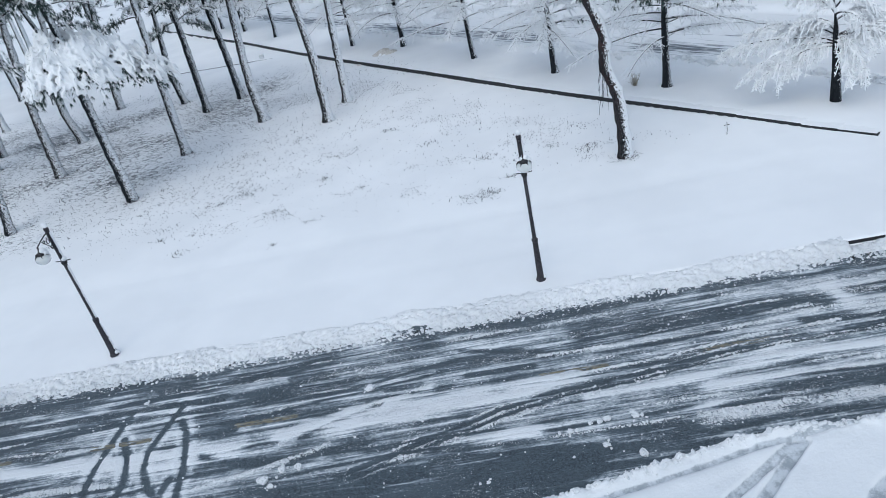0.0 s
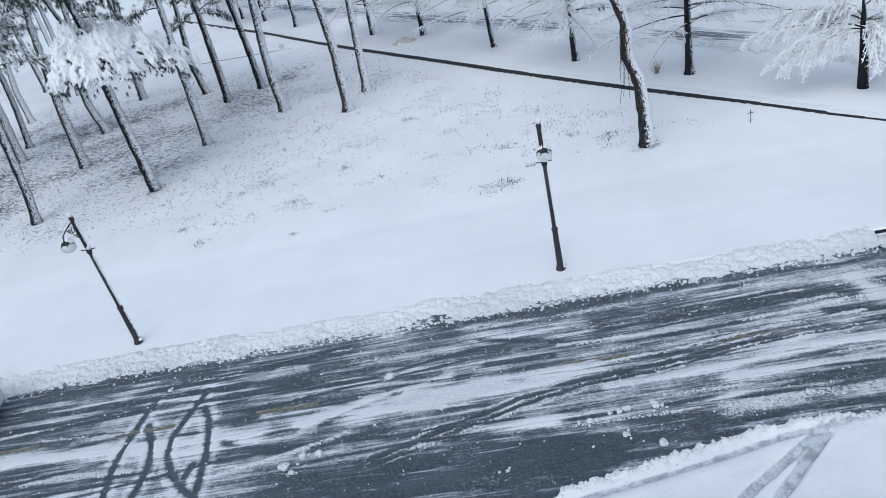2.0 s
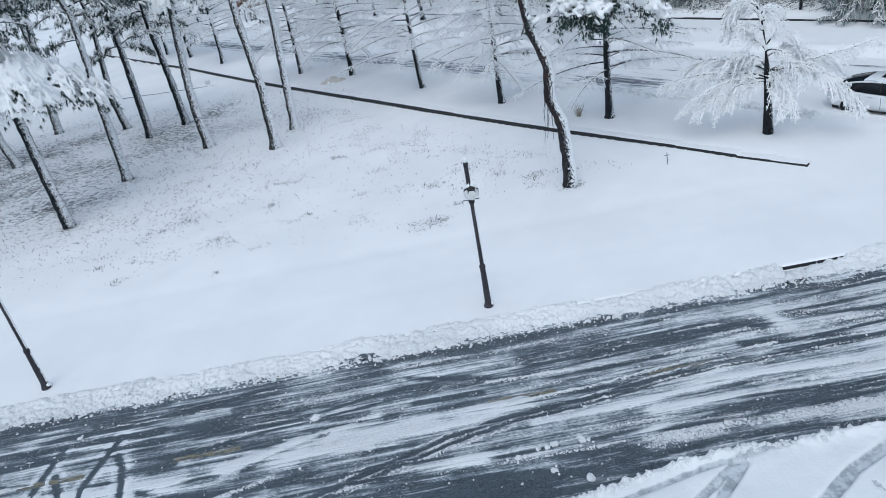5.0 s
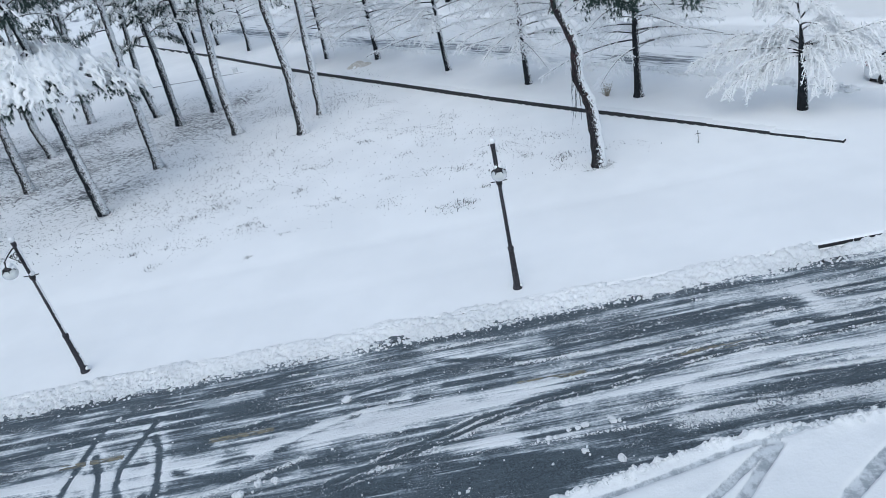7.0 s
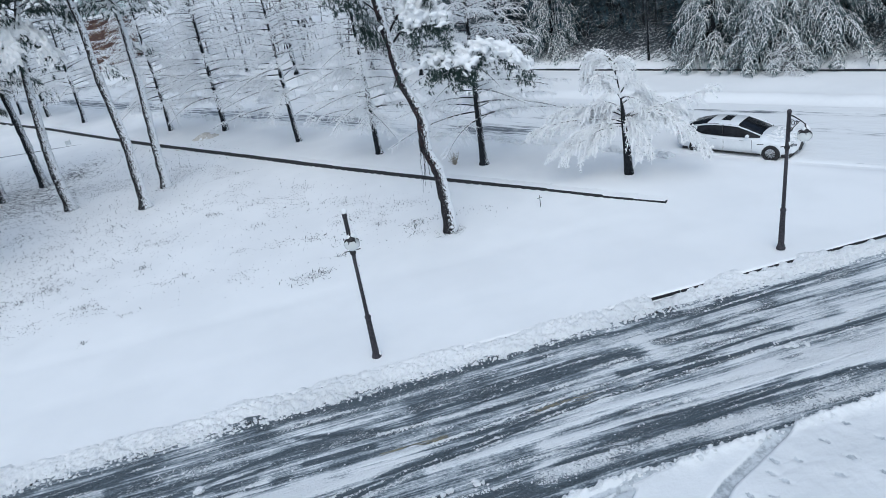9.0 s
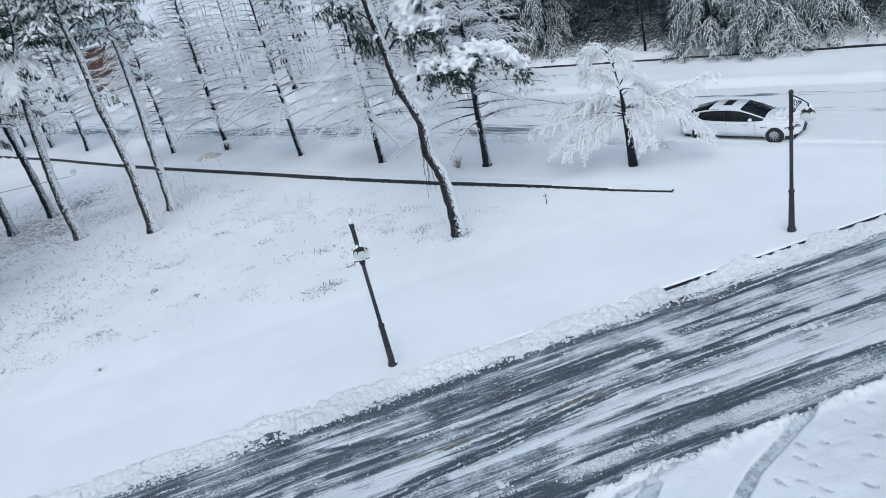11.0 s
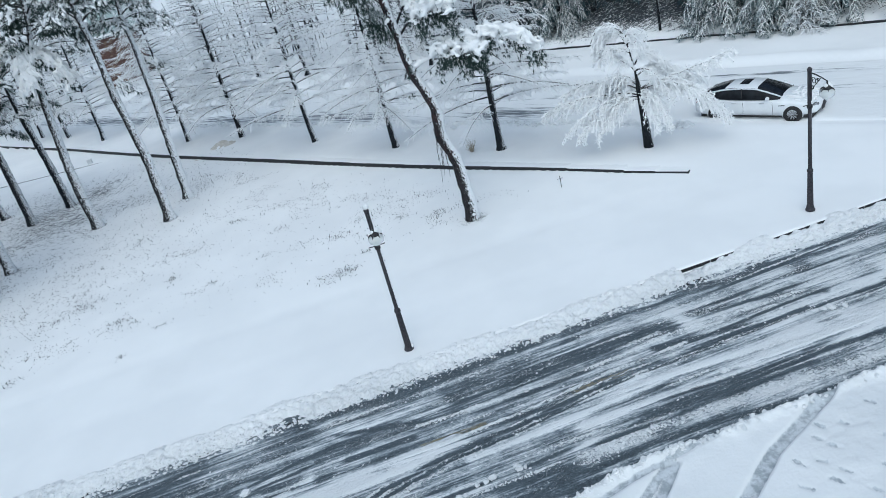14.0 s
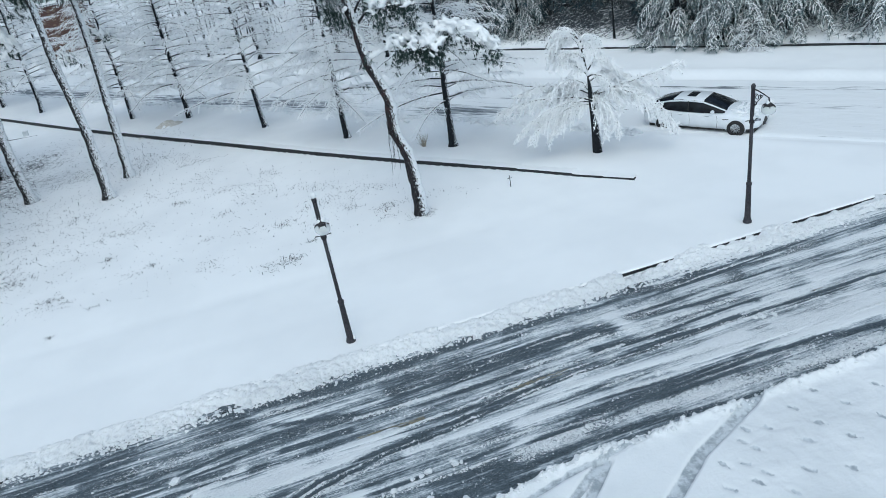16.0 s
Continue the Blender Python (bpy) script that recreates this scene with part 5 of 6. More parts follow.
pine([(-15.9, 41.7, 0), (-15.77, 41.73, 4.3), (-15.75, 41.74, 7.0)], 0.23, BARK_DARK, [((-15.77, 41.7, 5.4), (-17.5, 41.0, 4.8), 0.15, 0.4, 70, 0.2), ((-15.77, 41.7, 5.3), (-14.2, 42.3, 4.6), 0.15, 0.35, 55, 0.2)], 42, darkpine, 0.68, low=0.44)
pine([(-14.13, 43.2, 0), (-14.15, 43.2, 2.6), (-14.3, 43.1, 6.3)], 0.23, BARK_DARK, [((-14.2, 43.1, 6.2), (-12.4, 43.6, 5.6), 0.15, 0.35, 55, 0.15), ((-14.2, 43.1, 6.6), (-15.6, 42.6, 6.1), 0.15, 0.35, 45, 0.15)], 43, darkpine, 0.68, low=0.46)
pine([(-11.39, 37.42, 0), (-11.46, 37.4, 1.7), (-11.42, 37.41, 3.2), (-11.1, 37.5, 6.6), (-10.8, 37.6, 8.3)], 0.26, BARK_WHITE, [((-10.9, 37.5, 8.8), (-12.6, 36.9, 8.3), 0.45, 0.35, 70, 0.95), ((-10.9, 37.5, 9.0), (-9.4, 37.0, 7.3), 0.50, 0.35, 80, 0.95), ((-10.9, 37.5, 8.9), (-10.9, 36.3, 7.5), 0.50, 0.35, 70, 0.95), ((-10.6, 37.6, 10.0), (-8.0, 37.2, 9.3), 0.2, 0.4, 100, 0.15), ((-10.6, 37.6, 10.2), (-10.4, 36.4, 10.6), 0.2, 0.4, 80, 0.15)], 44, plaster, 0.6, low=0.72, lobe=(0.20, 0.072), drape=True)
pine([(-7.39, 35.02, 0), (-7.26, 35.05, 3.3), (-7.43, 35.0, 6.4), (-7.38, 35.0, 8.7)], 0.26, BARK_WHITE, [((-7.4, 35.0, 6.6), (-6.3, 34.6, 6.4), 0.1, 0.2, 16, 1.0)], 45, plaster, 0.72, low=0.76)
pine([(-6.74, 37.86, 0), (-6.55, 37.9, 3.0), (-6.36, 37.93, 5.6), (-6.3, 38.0, 8.0)], 0.23, BARK_WHITE, [((-6.3, 38.0, 7.0), (-5.2, 37.6, 6.7), 0.1, 0.2, 16, 1.0)], 46, plaster, 0.72, low=0.72)
pine([(-27.0, 33.5, 0), (-26.9, 33.6, 4.0), (-26.8, 33.6, 7.0)], 0.20, BARK_DARK, [], 47, darkpine, 0.65, low=0.42)
pine([(-31.0, 36.0, 0), (-30.9, 36.0, 4.0), (-30.7, 36.0, 7.0)], 0.20, BARK_WHITE, [], 48, plaster, 0.65, low=0.45)

far_pines = [o for o in bpy.data.objects if o.name.startswith("pine_tree") and o.parent is None]
for k, (x, y, turn) in enumerate([(-31.5, 53.0, 70), (-36.5, 57.0, 150), (-29.0, 59.0, 230), (-40.0, 66.0, 310), (-34.5, 69.0, 20), (-44.0, 60.0, 110)]):
    copy_thing(far_pines[(2 * k + 9) % len(far_pines)], pose(x, y, 0, 0, 0, turn))

big_crown = [
    ((4.45, 24.03, 5.90), (6.85, 23.56, 6.15), 0.25, 0.30, 120, 0.95),
    ((6.0, 23.74, 6.25), (8.5, 23.25, 5.60), 0.42, 0.27, 130, 0.95),
    ((5.2, 23.9, 6.15), (6.6, 23.2, 5.85), 0.20, 0.28, 55, 0.9),
    ((4.2, 24.1, 7.0), (5.95, 23.75, 7.6), 0.35, 0.40, 130, 1.0),
    ((4.2, 24.1, 7.4), (5.6, 24.1, 8.4), 0.30, 0.45, 110, 1.0),
    ((4.2, 24.1, 7.3), (3.3, 24.2, 7.9), 0.15, 0.30, 60, 0.25),
    ((4.3, 24.1, 6.0), (4.0, 24.05, 5.6), 0.05, 0.12, 14, 0.1),
    ((4.0, 24.1, 8.0), (2.6, 24.6, 8.9), 0.25, 0.45, 70, 0.7),
]
big = pine([(5.15, 23.9, -0.04), (5.17, 23.9, 0.7), (5.12, 23.91, 1.62), (5.06, 23.92, 2.44), (4.87, 23.96, 2.96), (4.73, 23.98, 3.3), (4.75, 23.98, 3.83), (4.80, 23.97, 4.34), (4.61, 24.0, 5.0), (4.37, 24.05, 5.57), (4.27, 24.07, 5.93), (4.22, 24.08, 6.48), (4.14, 24.09, 7.07), (4.05, 24.11, 7.56), (3.95, 24.14, 8.46)], 0.238, BARK_RED, big_crown, 51, "crooked red-barked pine with one snow-laden bough", 0.7, low=0.80, group="", lobe=(0.16, 0.092), merge=0.044)
r = np.random.default_rng(52)
vine = []
for k in range(9):
    a = np.array([4.70 - 5.17 + r.normal(0, 0.08), 23.78 - 23.9, r.uniform(3.2, 4.4)])
    vine.append(segments(arc(a, a + (r.normal(-0.12, 0.12), -0.05, -r.uniform(0.8, 1.9)), 0.0) + r.normal(0, 0.02, (7, 3)), 0.010, 0.006, 3))
limb = arc((4.42 - 5.15, 0.14, 5.92), (5.75 - 5.15, -0.12, 6.30), 0.03, 9)
part("clotted_snow", snow_roll(r, limb, 0.12), SNOW_SOFT, big, "thick snow along the bough")
part("vine", join(vine), BRANCH, big, "dead vine strands hanging on the trunk", False)

# ---- the wood beyond the second road ----
r = np.random.default_rng(60)


def drooping(seed, height, reach, label):
    tree = thing("conifer", 0, 0, 0, label, "conifer tree", "edge of the wood")
    t, l, w, tips = frosted_meshes(seed, height, 0.9, reach, 62, 0.95, 0.85, 0.2, (0, 0), 0.13, 0.30, 1.1)
    part("trunk", t, BARK_DARK, tree)
    part("branchwork", l, BRANCH, tree, "sagging snowy branches", False)
    part("crown", w, SPRAY, tree, "hanging sprays white with snow", False)
    rr = np.random.default_rng(seed + 500)
    ends = tips[rr.choice(len(tips), 3000)] + (0, 0, -0.04)
    part("needles", needle_fan(rr, ends, np.repeat([[0, 0, -0.5]], len(ends), 0), 6, 0.24, 0.036), SPRAY_LEAF, tree, "dark green needles under the snow", False)
    return tree


droop_label = "drooping conifer with hanging branches white with snow"
d_var = [drooping(61, 7.5, 2.9, droop_label), drooping(62, 6.5, 2.5, droop_label)]
d_used = set()
for x, y, k, turn in [(25.6, 38.6, 0, 10), (26.9, 36.2, 1, 100), (29.9, 34.2, 0, 200), (28.2, 35.6, 1, 250), (19.4, 48.6, 1, 40), (33.2, 30.6, 0, 140)]:
    m = pose(x, y, 0.25, 0, 0, turn)
    if k in d_used:
        copy_thing(d_var[k], m)
    else:
        d_used.add(k)
        d_var[k].matrix_world = m
shrub = thing("shrub", 27.1, 33.7, 0.0, "low shrub bent to the ground by snow", "shrub")
t, l, w, _ = frosted_meshes(64, 1.6, 0.1, 1.3, 26, 0.6, 1.0, 0.04, (0, 0), 0.12, 0.6)
part("branchwork", l, BRANCH, shrub, "", False)
part("crown", w, FROST, shrub, "snow-white twigs", False)


def dark_tree(seed, height):
    tree = thing("evergreen_tree", 0, 0, 0, "tall dark evergreen in the shaded wood", "evergreen tree", "dark wood")
    rr = np.random.default_rng(seed)
    zs = np.linspace(0, height, 8)
    part("trunk", tube(np.stack([np.cumsum(rr.normal(0, 0.08, 8)), np.cumsum(rr.normal(0, 0.08, 8)), zs], 1), 0.20 * (1 - 0.7 * zs / height) + 0.02, 8), BARK_DARK, tree)
    z = rr.uniform(0.3, height, 520)
    rad = 2.4 * np.sqrt(rr.random(520)) * (1.05 - 0.6 * z / height)
    az = rr.uniform(0, 6.283, 520)
    c = np.stack([rad * np.cos(az), rad * np.sin(az), z], 1)
    part("crown", needle_fan(rr, c, np.stack([np.cos(az), np.sin(az), -0.3 + 0 * az], 1), 13, 0.62, 0.14, 0.8), DARK_LEAF, tree, "dark needles with little snow", False)
    top = c[rr.random(520) < 0.05] + (0, 0, 0.12)
    part("clotted_snow", snow_fingers(rr, top, rr.normal(0, 1, top.shape) * (1, 1, 0.3), 0.20, 0.05), SNOW_SOFT, tree, "thin snow on the boughs")
    return tree


k_var = [dark_tree(71, 11.0), dark_tree(72, 9.0), dark_tree(73, 12.5)]
k_used = set()
for i in range(36):
    u, v = -16 + 44 * (i + r.random()) / 36, 22.2 + 13.0 * (i * 0.618 % 1.0)
    x, y = xy(u, v)
    z = float(ground_height(np.array([x]), np.array([y]))[0]) - 0.15
    m = pose(x, y, z, 0, 0, 57 * i)
    k = i % 3
    if k in k_used:
        c = copy_thing(k_var[k], pose(x, y, z, 0, 0, 57 * i))
    else:
        k_used.add(k)
        k_var[k].matrix_world = pose(x, y, z, 0, 0, 57 * i)


def thicket(name, count, vmin, vmax, hmax, label, size):
    u, v = r.uniform(-14, 34, count), vmin + (vmax - vmin) * r.random(count)
    x, y = xy(u, v)
    z = ground_height(x, y) + hmax * r.random(count) ** 1.8
    p = np.stack([x, y, z], 1)
    d = unit(r.normal(0, 1, (count, 3)) * (1, 1, 0.8)) * (size * r.uniform(0.4, 1.3, (count, 1)))
    v0, f0 = prisms(p, p + d, 0.016, 0.007, 3)
    return tagged(new(name, mesh_np(name, v0, f0, DARK_TWIG, False)), label, "thicket", "", "stuff")


thicket("thicket", 16000, 20.2, 27.0, 5.5, "tangled dark undergrowth dusted with snow", 0.75)
saplings = []
for i in range(150):
    u, v = r.uniform(-13, 66), r.uniform(20.3, 32)
    x, y = xy(u, v)
    z = float(ground_height(np.array([x]), np.array([y]))[0])
    saplings.append(segments(arc((x, y, z - 0.1), (x + r.normal(0, 0.7), y + r.normal(0, 0.7), z + r.uniform(4, 9)), 0.1), r.uniform(0.03, 0.10), 0.02, 6))
tagged(new("saplings", mesh_np("saplings", *join(saplings), BARK_DARK)), "thin dark trunks standing in the wood", "saplings", "", "stuff")

# ---- dead stalks in the lawn ----
def stalks(name, count, keep, lo, hi, width, mat, label, area, lying=0.5):
    x, y = r.uniform(area[0], area[1], count * 6), r.uniform(area[2], area[3], count * 6)
    ok = r.random(count * 6) < keep(x, y)
    x, y = x[ok][:count], y[ok][:count]
    n = len(x)
    z = ground_height(x, y)
    d = unit(np.stack([r.normal(0.15, 1.0, n), r.normal(0, 0.45, n), np.abs(r.normal(lying, 0.12, n))], 1))
    l = lo + (hi - lo) * r.random(n) ** 2.5
    p = np.stack([x, y, z - 0.01], 1)
    a, _ = frame_of(d)
    tri = np.stack([p - a * width, p + a * width, p + d * l[:, None]], 1).reshape(-1, 3)
    ob = new(name, mesh_np(name, tri, np.arange(len(tri)).reshape(-1, 3), mat, False))
    return tagged(ob, label, "dead grass", "", "stuff")


stalks("grove_stalks", 32000, lambda x, y: np.clip(1.5 * litter(x, y) - 0.15, 0, 1), 0.06, 0.30, 0.017, LITTER, "dead stalks and fallen twigs under the pines", (-36, -3, 22, 52), 0.16)


def tussock(x, y):
    _, v = uv(x, y)
    return step01(fbm(x / 1.3, y / 1.1, 151, 4), 0.54, 0.70) * step01(y, 22.6, 24.5) * (1 - step01(v, -2.6, -0.8)) * (1 - step01(y, 40, 48))


stalks("lawn_stalks", 15000, lambda x, y: (0.65 * tussock(x, y) + 0.045) * step01(-x, -9, -4) * step01(y, 22.6, 24.5) * (1 - step01(uv(x, y)[1], -3, -1)), 0.04, 0.12, 0.019, LITTER, "dry grass tips poking out of the snowy lawn", (-16, 10, 22, 44), 0.55)

for cx, cy, s, n in [(-0.35, 22.85, 0.75, 130), (0.25, 22.95, 0.40, 60), (4.15, 25.35, 0.55, 110), (0.25, 26.2, 0.45, 70), (1.0, 24.0, 0.25, 30), (-4.8, 25.6, 0.30, 45), (-6.55, 27.25, 0.35, 60), (-8.25, 24.8, 0.40, 60), (-9.95, 27.1, 0.60, 90), (-10.8, 26.6, 0.30, 40), (-7.6, 22.1, 0.22, 25), (-11.4, 22.8, 0.45, 60), (-12.6, 24.2, 0.30, 40), (-6.6, 23.4, 0.22, 22), (-2.1, 28.9, 0.45, 60), (-4.0, 31.6, 0.45, 60), (-6.0, 29.5, 0.40, 50), (-2.7, 26.7, 0.25, 30), (2.9, 26.1, 0.30, 40), (5.2, 23.72, 0.45, 150), (-15.7, 29.0, 0.50, 140), (-14.8, 34.2, 0.45, 90), (-7.4, 34.85, 0.45, 90), (-6.7, 37.7, 0.35, 60)] + [(o.location.x + 0.1, o.location.y - 0.1, 0.42, 80) for o in far_pines if o.location.y < 46 and o.location.x < -11]:
    px = np.stack([r.normal(0, s * 0.55, n), r.normal(0, s * 0.35, n), np.full(n, -0.01)], 1)
    d = unit(np.stack([r.normal(0.2, 0.9, n), r.normal(0, 0.5, n), np.abs(r.normal(0.30, 0.30, n))], 1))
    a, _ = frame_of(d)
    tri = np.stack([px - a * 0.014, px + a * 0.014, px + d * r.uniform(0.05, 0.20, (n, 1))], 1).reshape(-1, 3)
    ob = tagged(new("grass_tuft", mesh_np("grass_tuft", tri, np.arange(len(tri)).reshape(-1, 3), LITTER, False)), "tuft of dead grass bent under the snow", "grass tuft", "tufts in the lawn", "stuff")
    ob.location = (cx, cy, float(ground_height(np.array([cx]), np.array([cy]))[0]))


# ---- street lamps ----
def street_lamp(x, label, capped=True):
    lamp = thing("street_lamp", x, 16.9, 0.02, label, "street lamp", "lamps along the road")
    part("base", lathe([(0, 0), (0.135, 0), (0.135, 0.04), (0.115, 0.07), (0.105, 0.13), (0.092, 0.17), (0.074, 1.20), (0.073, 1.24), (0.086, 1.25), (0.086, 1.31), (0.066, 1.33), (0.056, 1.36)], 14), POST, lamp, "thick fluted pedestal")
    part("post", lathe([(0.056, 1.34), (0.053, 1.8), (0.050, 3.20), (0.0, 3.20)], 12), POST, lamp)
    part("collar", lathe([(0.05, 3.16), (0.075, 3.18), (0.08, 3.24), (0.06, 3.27), (0.052, 3.30), (0, 3.30)], 12), IRON, lamp, "ringed collar")
    part("crossbar", tube([(-0.21, 0, 3.28), (-0.1, 0, 3.27), (0.1, 0, 3.27), (0.21, 0, 3.28)], [0.016, 0.013, 0.013, 0.016], 6), IRON, lamp)
    part("upper_post", lathe([(0.058, 3.28), (0.056, 4.20), (0.062, 4.22), (0.066, 4.28), (0.03, 4.33), (0, 4.34)], 12), POST, lamp)
    arm = part("bracket", tube([(0, 0, 4.18), (0, -0.2, 4.17), (0, -0.45, 4.12), (0, -0.66, 4.06)], [0.02, 0.018, 0.016, 0.014], 6), IRON, lamp, "black iron arm")
    for cy, cz, rad in ((-0.16, 3.98, 0.10), (-0.11, 3.78, 0.07), (-0.33, 4.03, 0.055)):
        ring = [(0, cy + rad * (1 - 0.05 * k) * math.cos(0.62 * k), cz + rad * (1 - 0.05 * k) * math.sin(0.62 * k)) for k in range(13)]
        part("scroll", tube(ring, [0.013] * 13, 6), IRON, arm)
    part("brace", tube([(0, -0.04, 3.66), (0, -0.22, 3.88), (0, -0.42, 4.09)], [0.012, 0.012, 0.010], 6), IRON, arm)
    hat = part("lantern_cap", lathe([(0, 4.08), (0.02, 4.07), (0.025, 3.99), (0.05, 3.95), (0.08, 3.92), (0.10, 3.88), (0.11, 3.84), (0, 3.85)], 14, (0, -0.66, 0)), IRON, lamp, "dark iron lantern cap")
    part("globe", lathe([(0.13, 3.85), (0.185, 3.80), (0.195, 3.74), (0.18, 3.67), (0.12, 3.61), (0.05, 3.58), (0, 3.575)], 18, (0, -0.66, 0)), GLOBE, lamp, "pale glass bowl")
    for q in range(6):
        ang = 2 * math.pi * q / 6
        ca, sa = math.cos(ang), math.sin(ang)
        part("leaf_ornament", tube([(0.07 * ca, -0.66 + 0.07 * sa, 3.90), (0.14 * ca, -0.66 + 0.14 * sa, 3.86), (0.19 * ca, -0.66 + 0.19 * sa, 3.81)], [0.016, 0.020, 0.005], 5), IRON, hat)
    rr = np.random.default_rng(int(abs(x) * 10))
    if capped:
        part("top_snow", blobs([(0.0, 0, 4.38)], [0.085], 0.12), SNOW_SOFT, lamp, "cap of fresh snow")
    part("lantern_snow", blobs([(0.05, -0.62, 3.95), (-0.04, -0.66, 3.93), (0.12, -0.62, 3.88)], [0.09, 0.06, 0.07], 0.2), SNOW_SOFT, lamp, "snow on the lantern")
    part("collar_snow", blobs([(0.04, 0.0, 3.34)], [0.075], 0.2), SNOW_SOFT, lamp, "snow on the collar")
    for low, high, off, rad in ((0.12, 1.22, 0.046, 0.050), (1.36, 3.14, 0.030, 0.036), (3.36, 4.18, 0.034, 0.036)):
        zs = np.arange(low, high, 0.035)
        girth = (rad - (0.012 if low < 1 else 0.0) * (zs - low)) * np.clip(1 + 0.10 * rr.normal(0, 1, len(zs)), 0.8, 1.2)
        part("stuck_snow", tube(np.stack([off + 0 * zs, 0.004 + 0 * zs, zs], 1), girth, 9), SNOW_SOFT, lamp, "snow driven onto the windward side")
    part("base_snow", blobs([(0.09, -0.02, 0.10), (0.02, 0.09, 0.09), (0.10, 0.05, 0.06)], [0.06, 0.05, 0.06], 0.2), SNOW_SOFT, lamp, "snow on the base flange")
    return lamp


for lx in (-11.42, 1.18, 13.78, 26.4, -24.0):
    street_lamp(lx, "dark brown ornate lamp post" + (" capped with snow" if lx < 13 else " with a bare finial, standing in snow"), lx < 13)


# ---- cars ----
def loft(sections):
    """A skin over a row of sections with the same number of points."""
    v = np.array([p for s in sections for p in s], float)
    n, k = len(sections), len(sections[0])
    i = (np.arange(n - 1)[:, None] * k + np.arange(k - 1)[None]).ravel()
    return v, np.stack([i, i + k, i + k + 1, i + 1], 1)


BODY = [
    (-2.48, 0.70, 0.42, 0.76, 0.92), (-2.42, 0.83, 0.34, 0.82, 1.00), (-2.2, 0.91, 0.28, 0.86, 1.05), (-1.75, 0.94, 0.26, 0.88, 1.08), (-1.2, 0.945, 0.24, 0.88, 1.06),
    (-0.5, 0.945, 0.24, 0.87, 1.0), (0.3, 0.945, 0.24, 0.86, 0.99), (0.9, 0.945, 0.24, 0.85, 1.0), (1.3, 0.94, 0.24, 0.83, 0.99), (1.75, 0.91, 0.26, 0.79, 0.92), (2.1, 0.82, 0.28, 0.74, 0.84), (2.28, 0.66, 0.34, 0.66, 0.76), (2.36, 0.48, 0.42, 0.58, 0.68),
]
CABIN = [(bx - 0.30, w, zb, 0.90 * h) for bx, w, zb, h in [(-1.85, 0.60, 1.06, 0.02), (-1.5, 0.70, 1.03, 0.20), (-1.0, 0.74, 1.00, 0.38), (-0.5, 0.755, 0.98, 0.46), (0.0, 0.755, 0.97, 0.475), (0.4, 0.75, 0.97, 0.44), (0.8, 0.73, 0.97, 0.28), (1.15, 0.70, 0.98, 0.10), (1.32, 0.66, 0.985, 0.0)]]


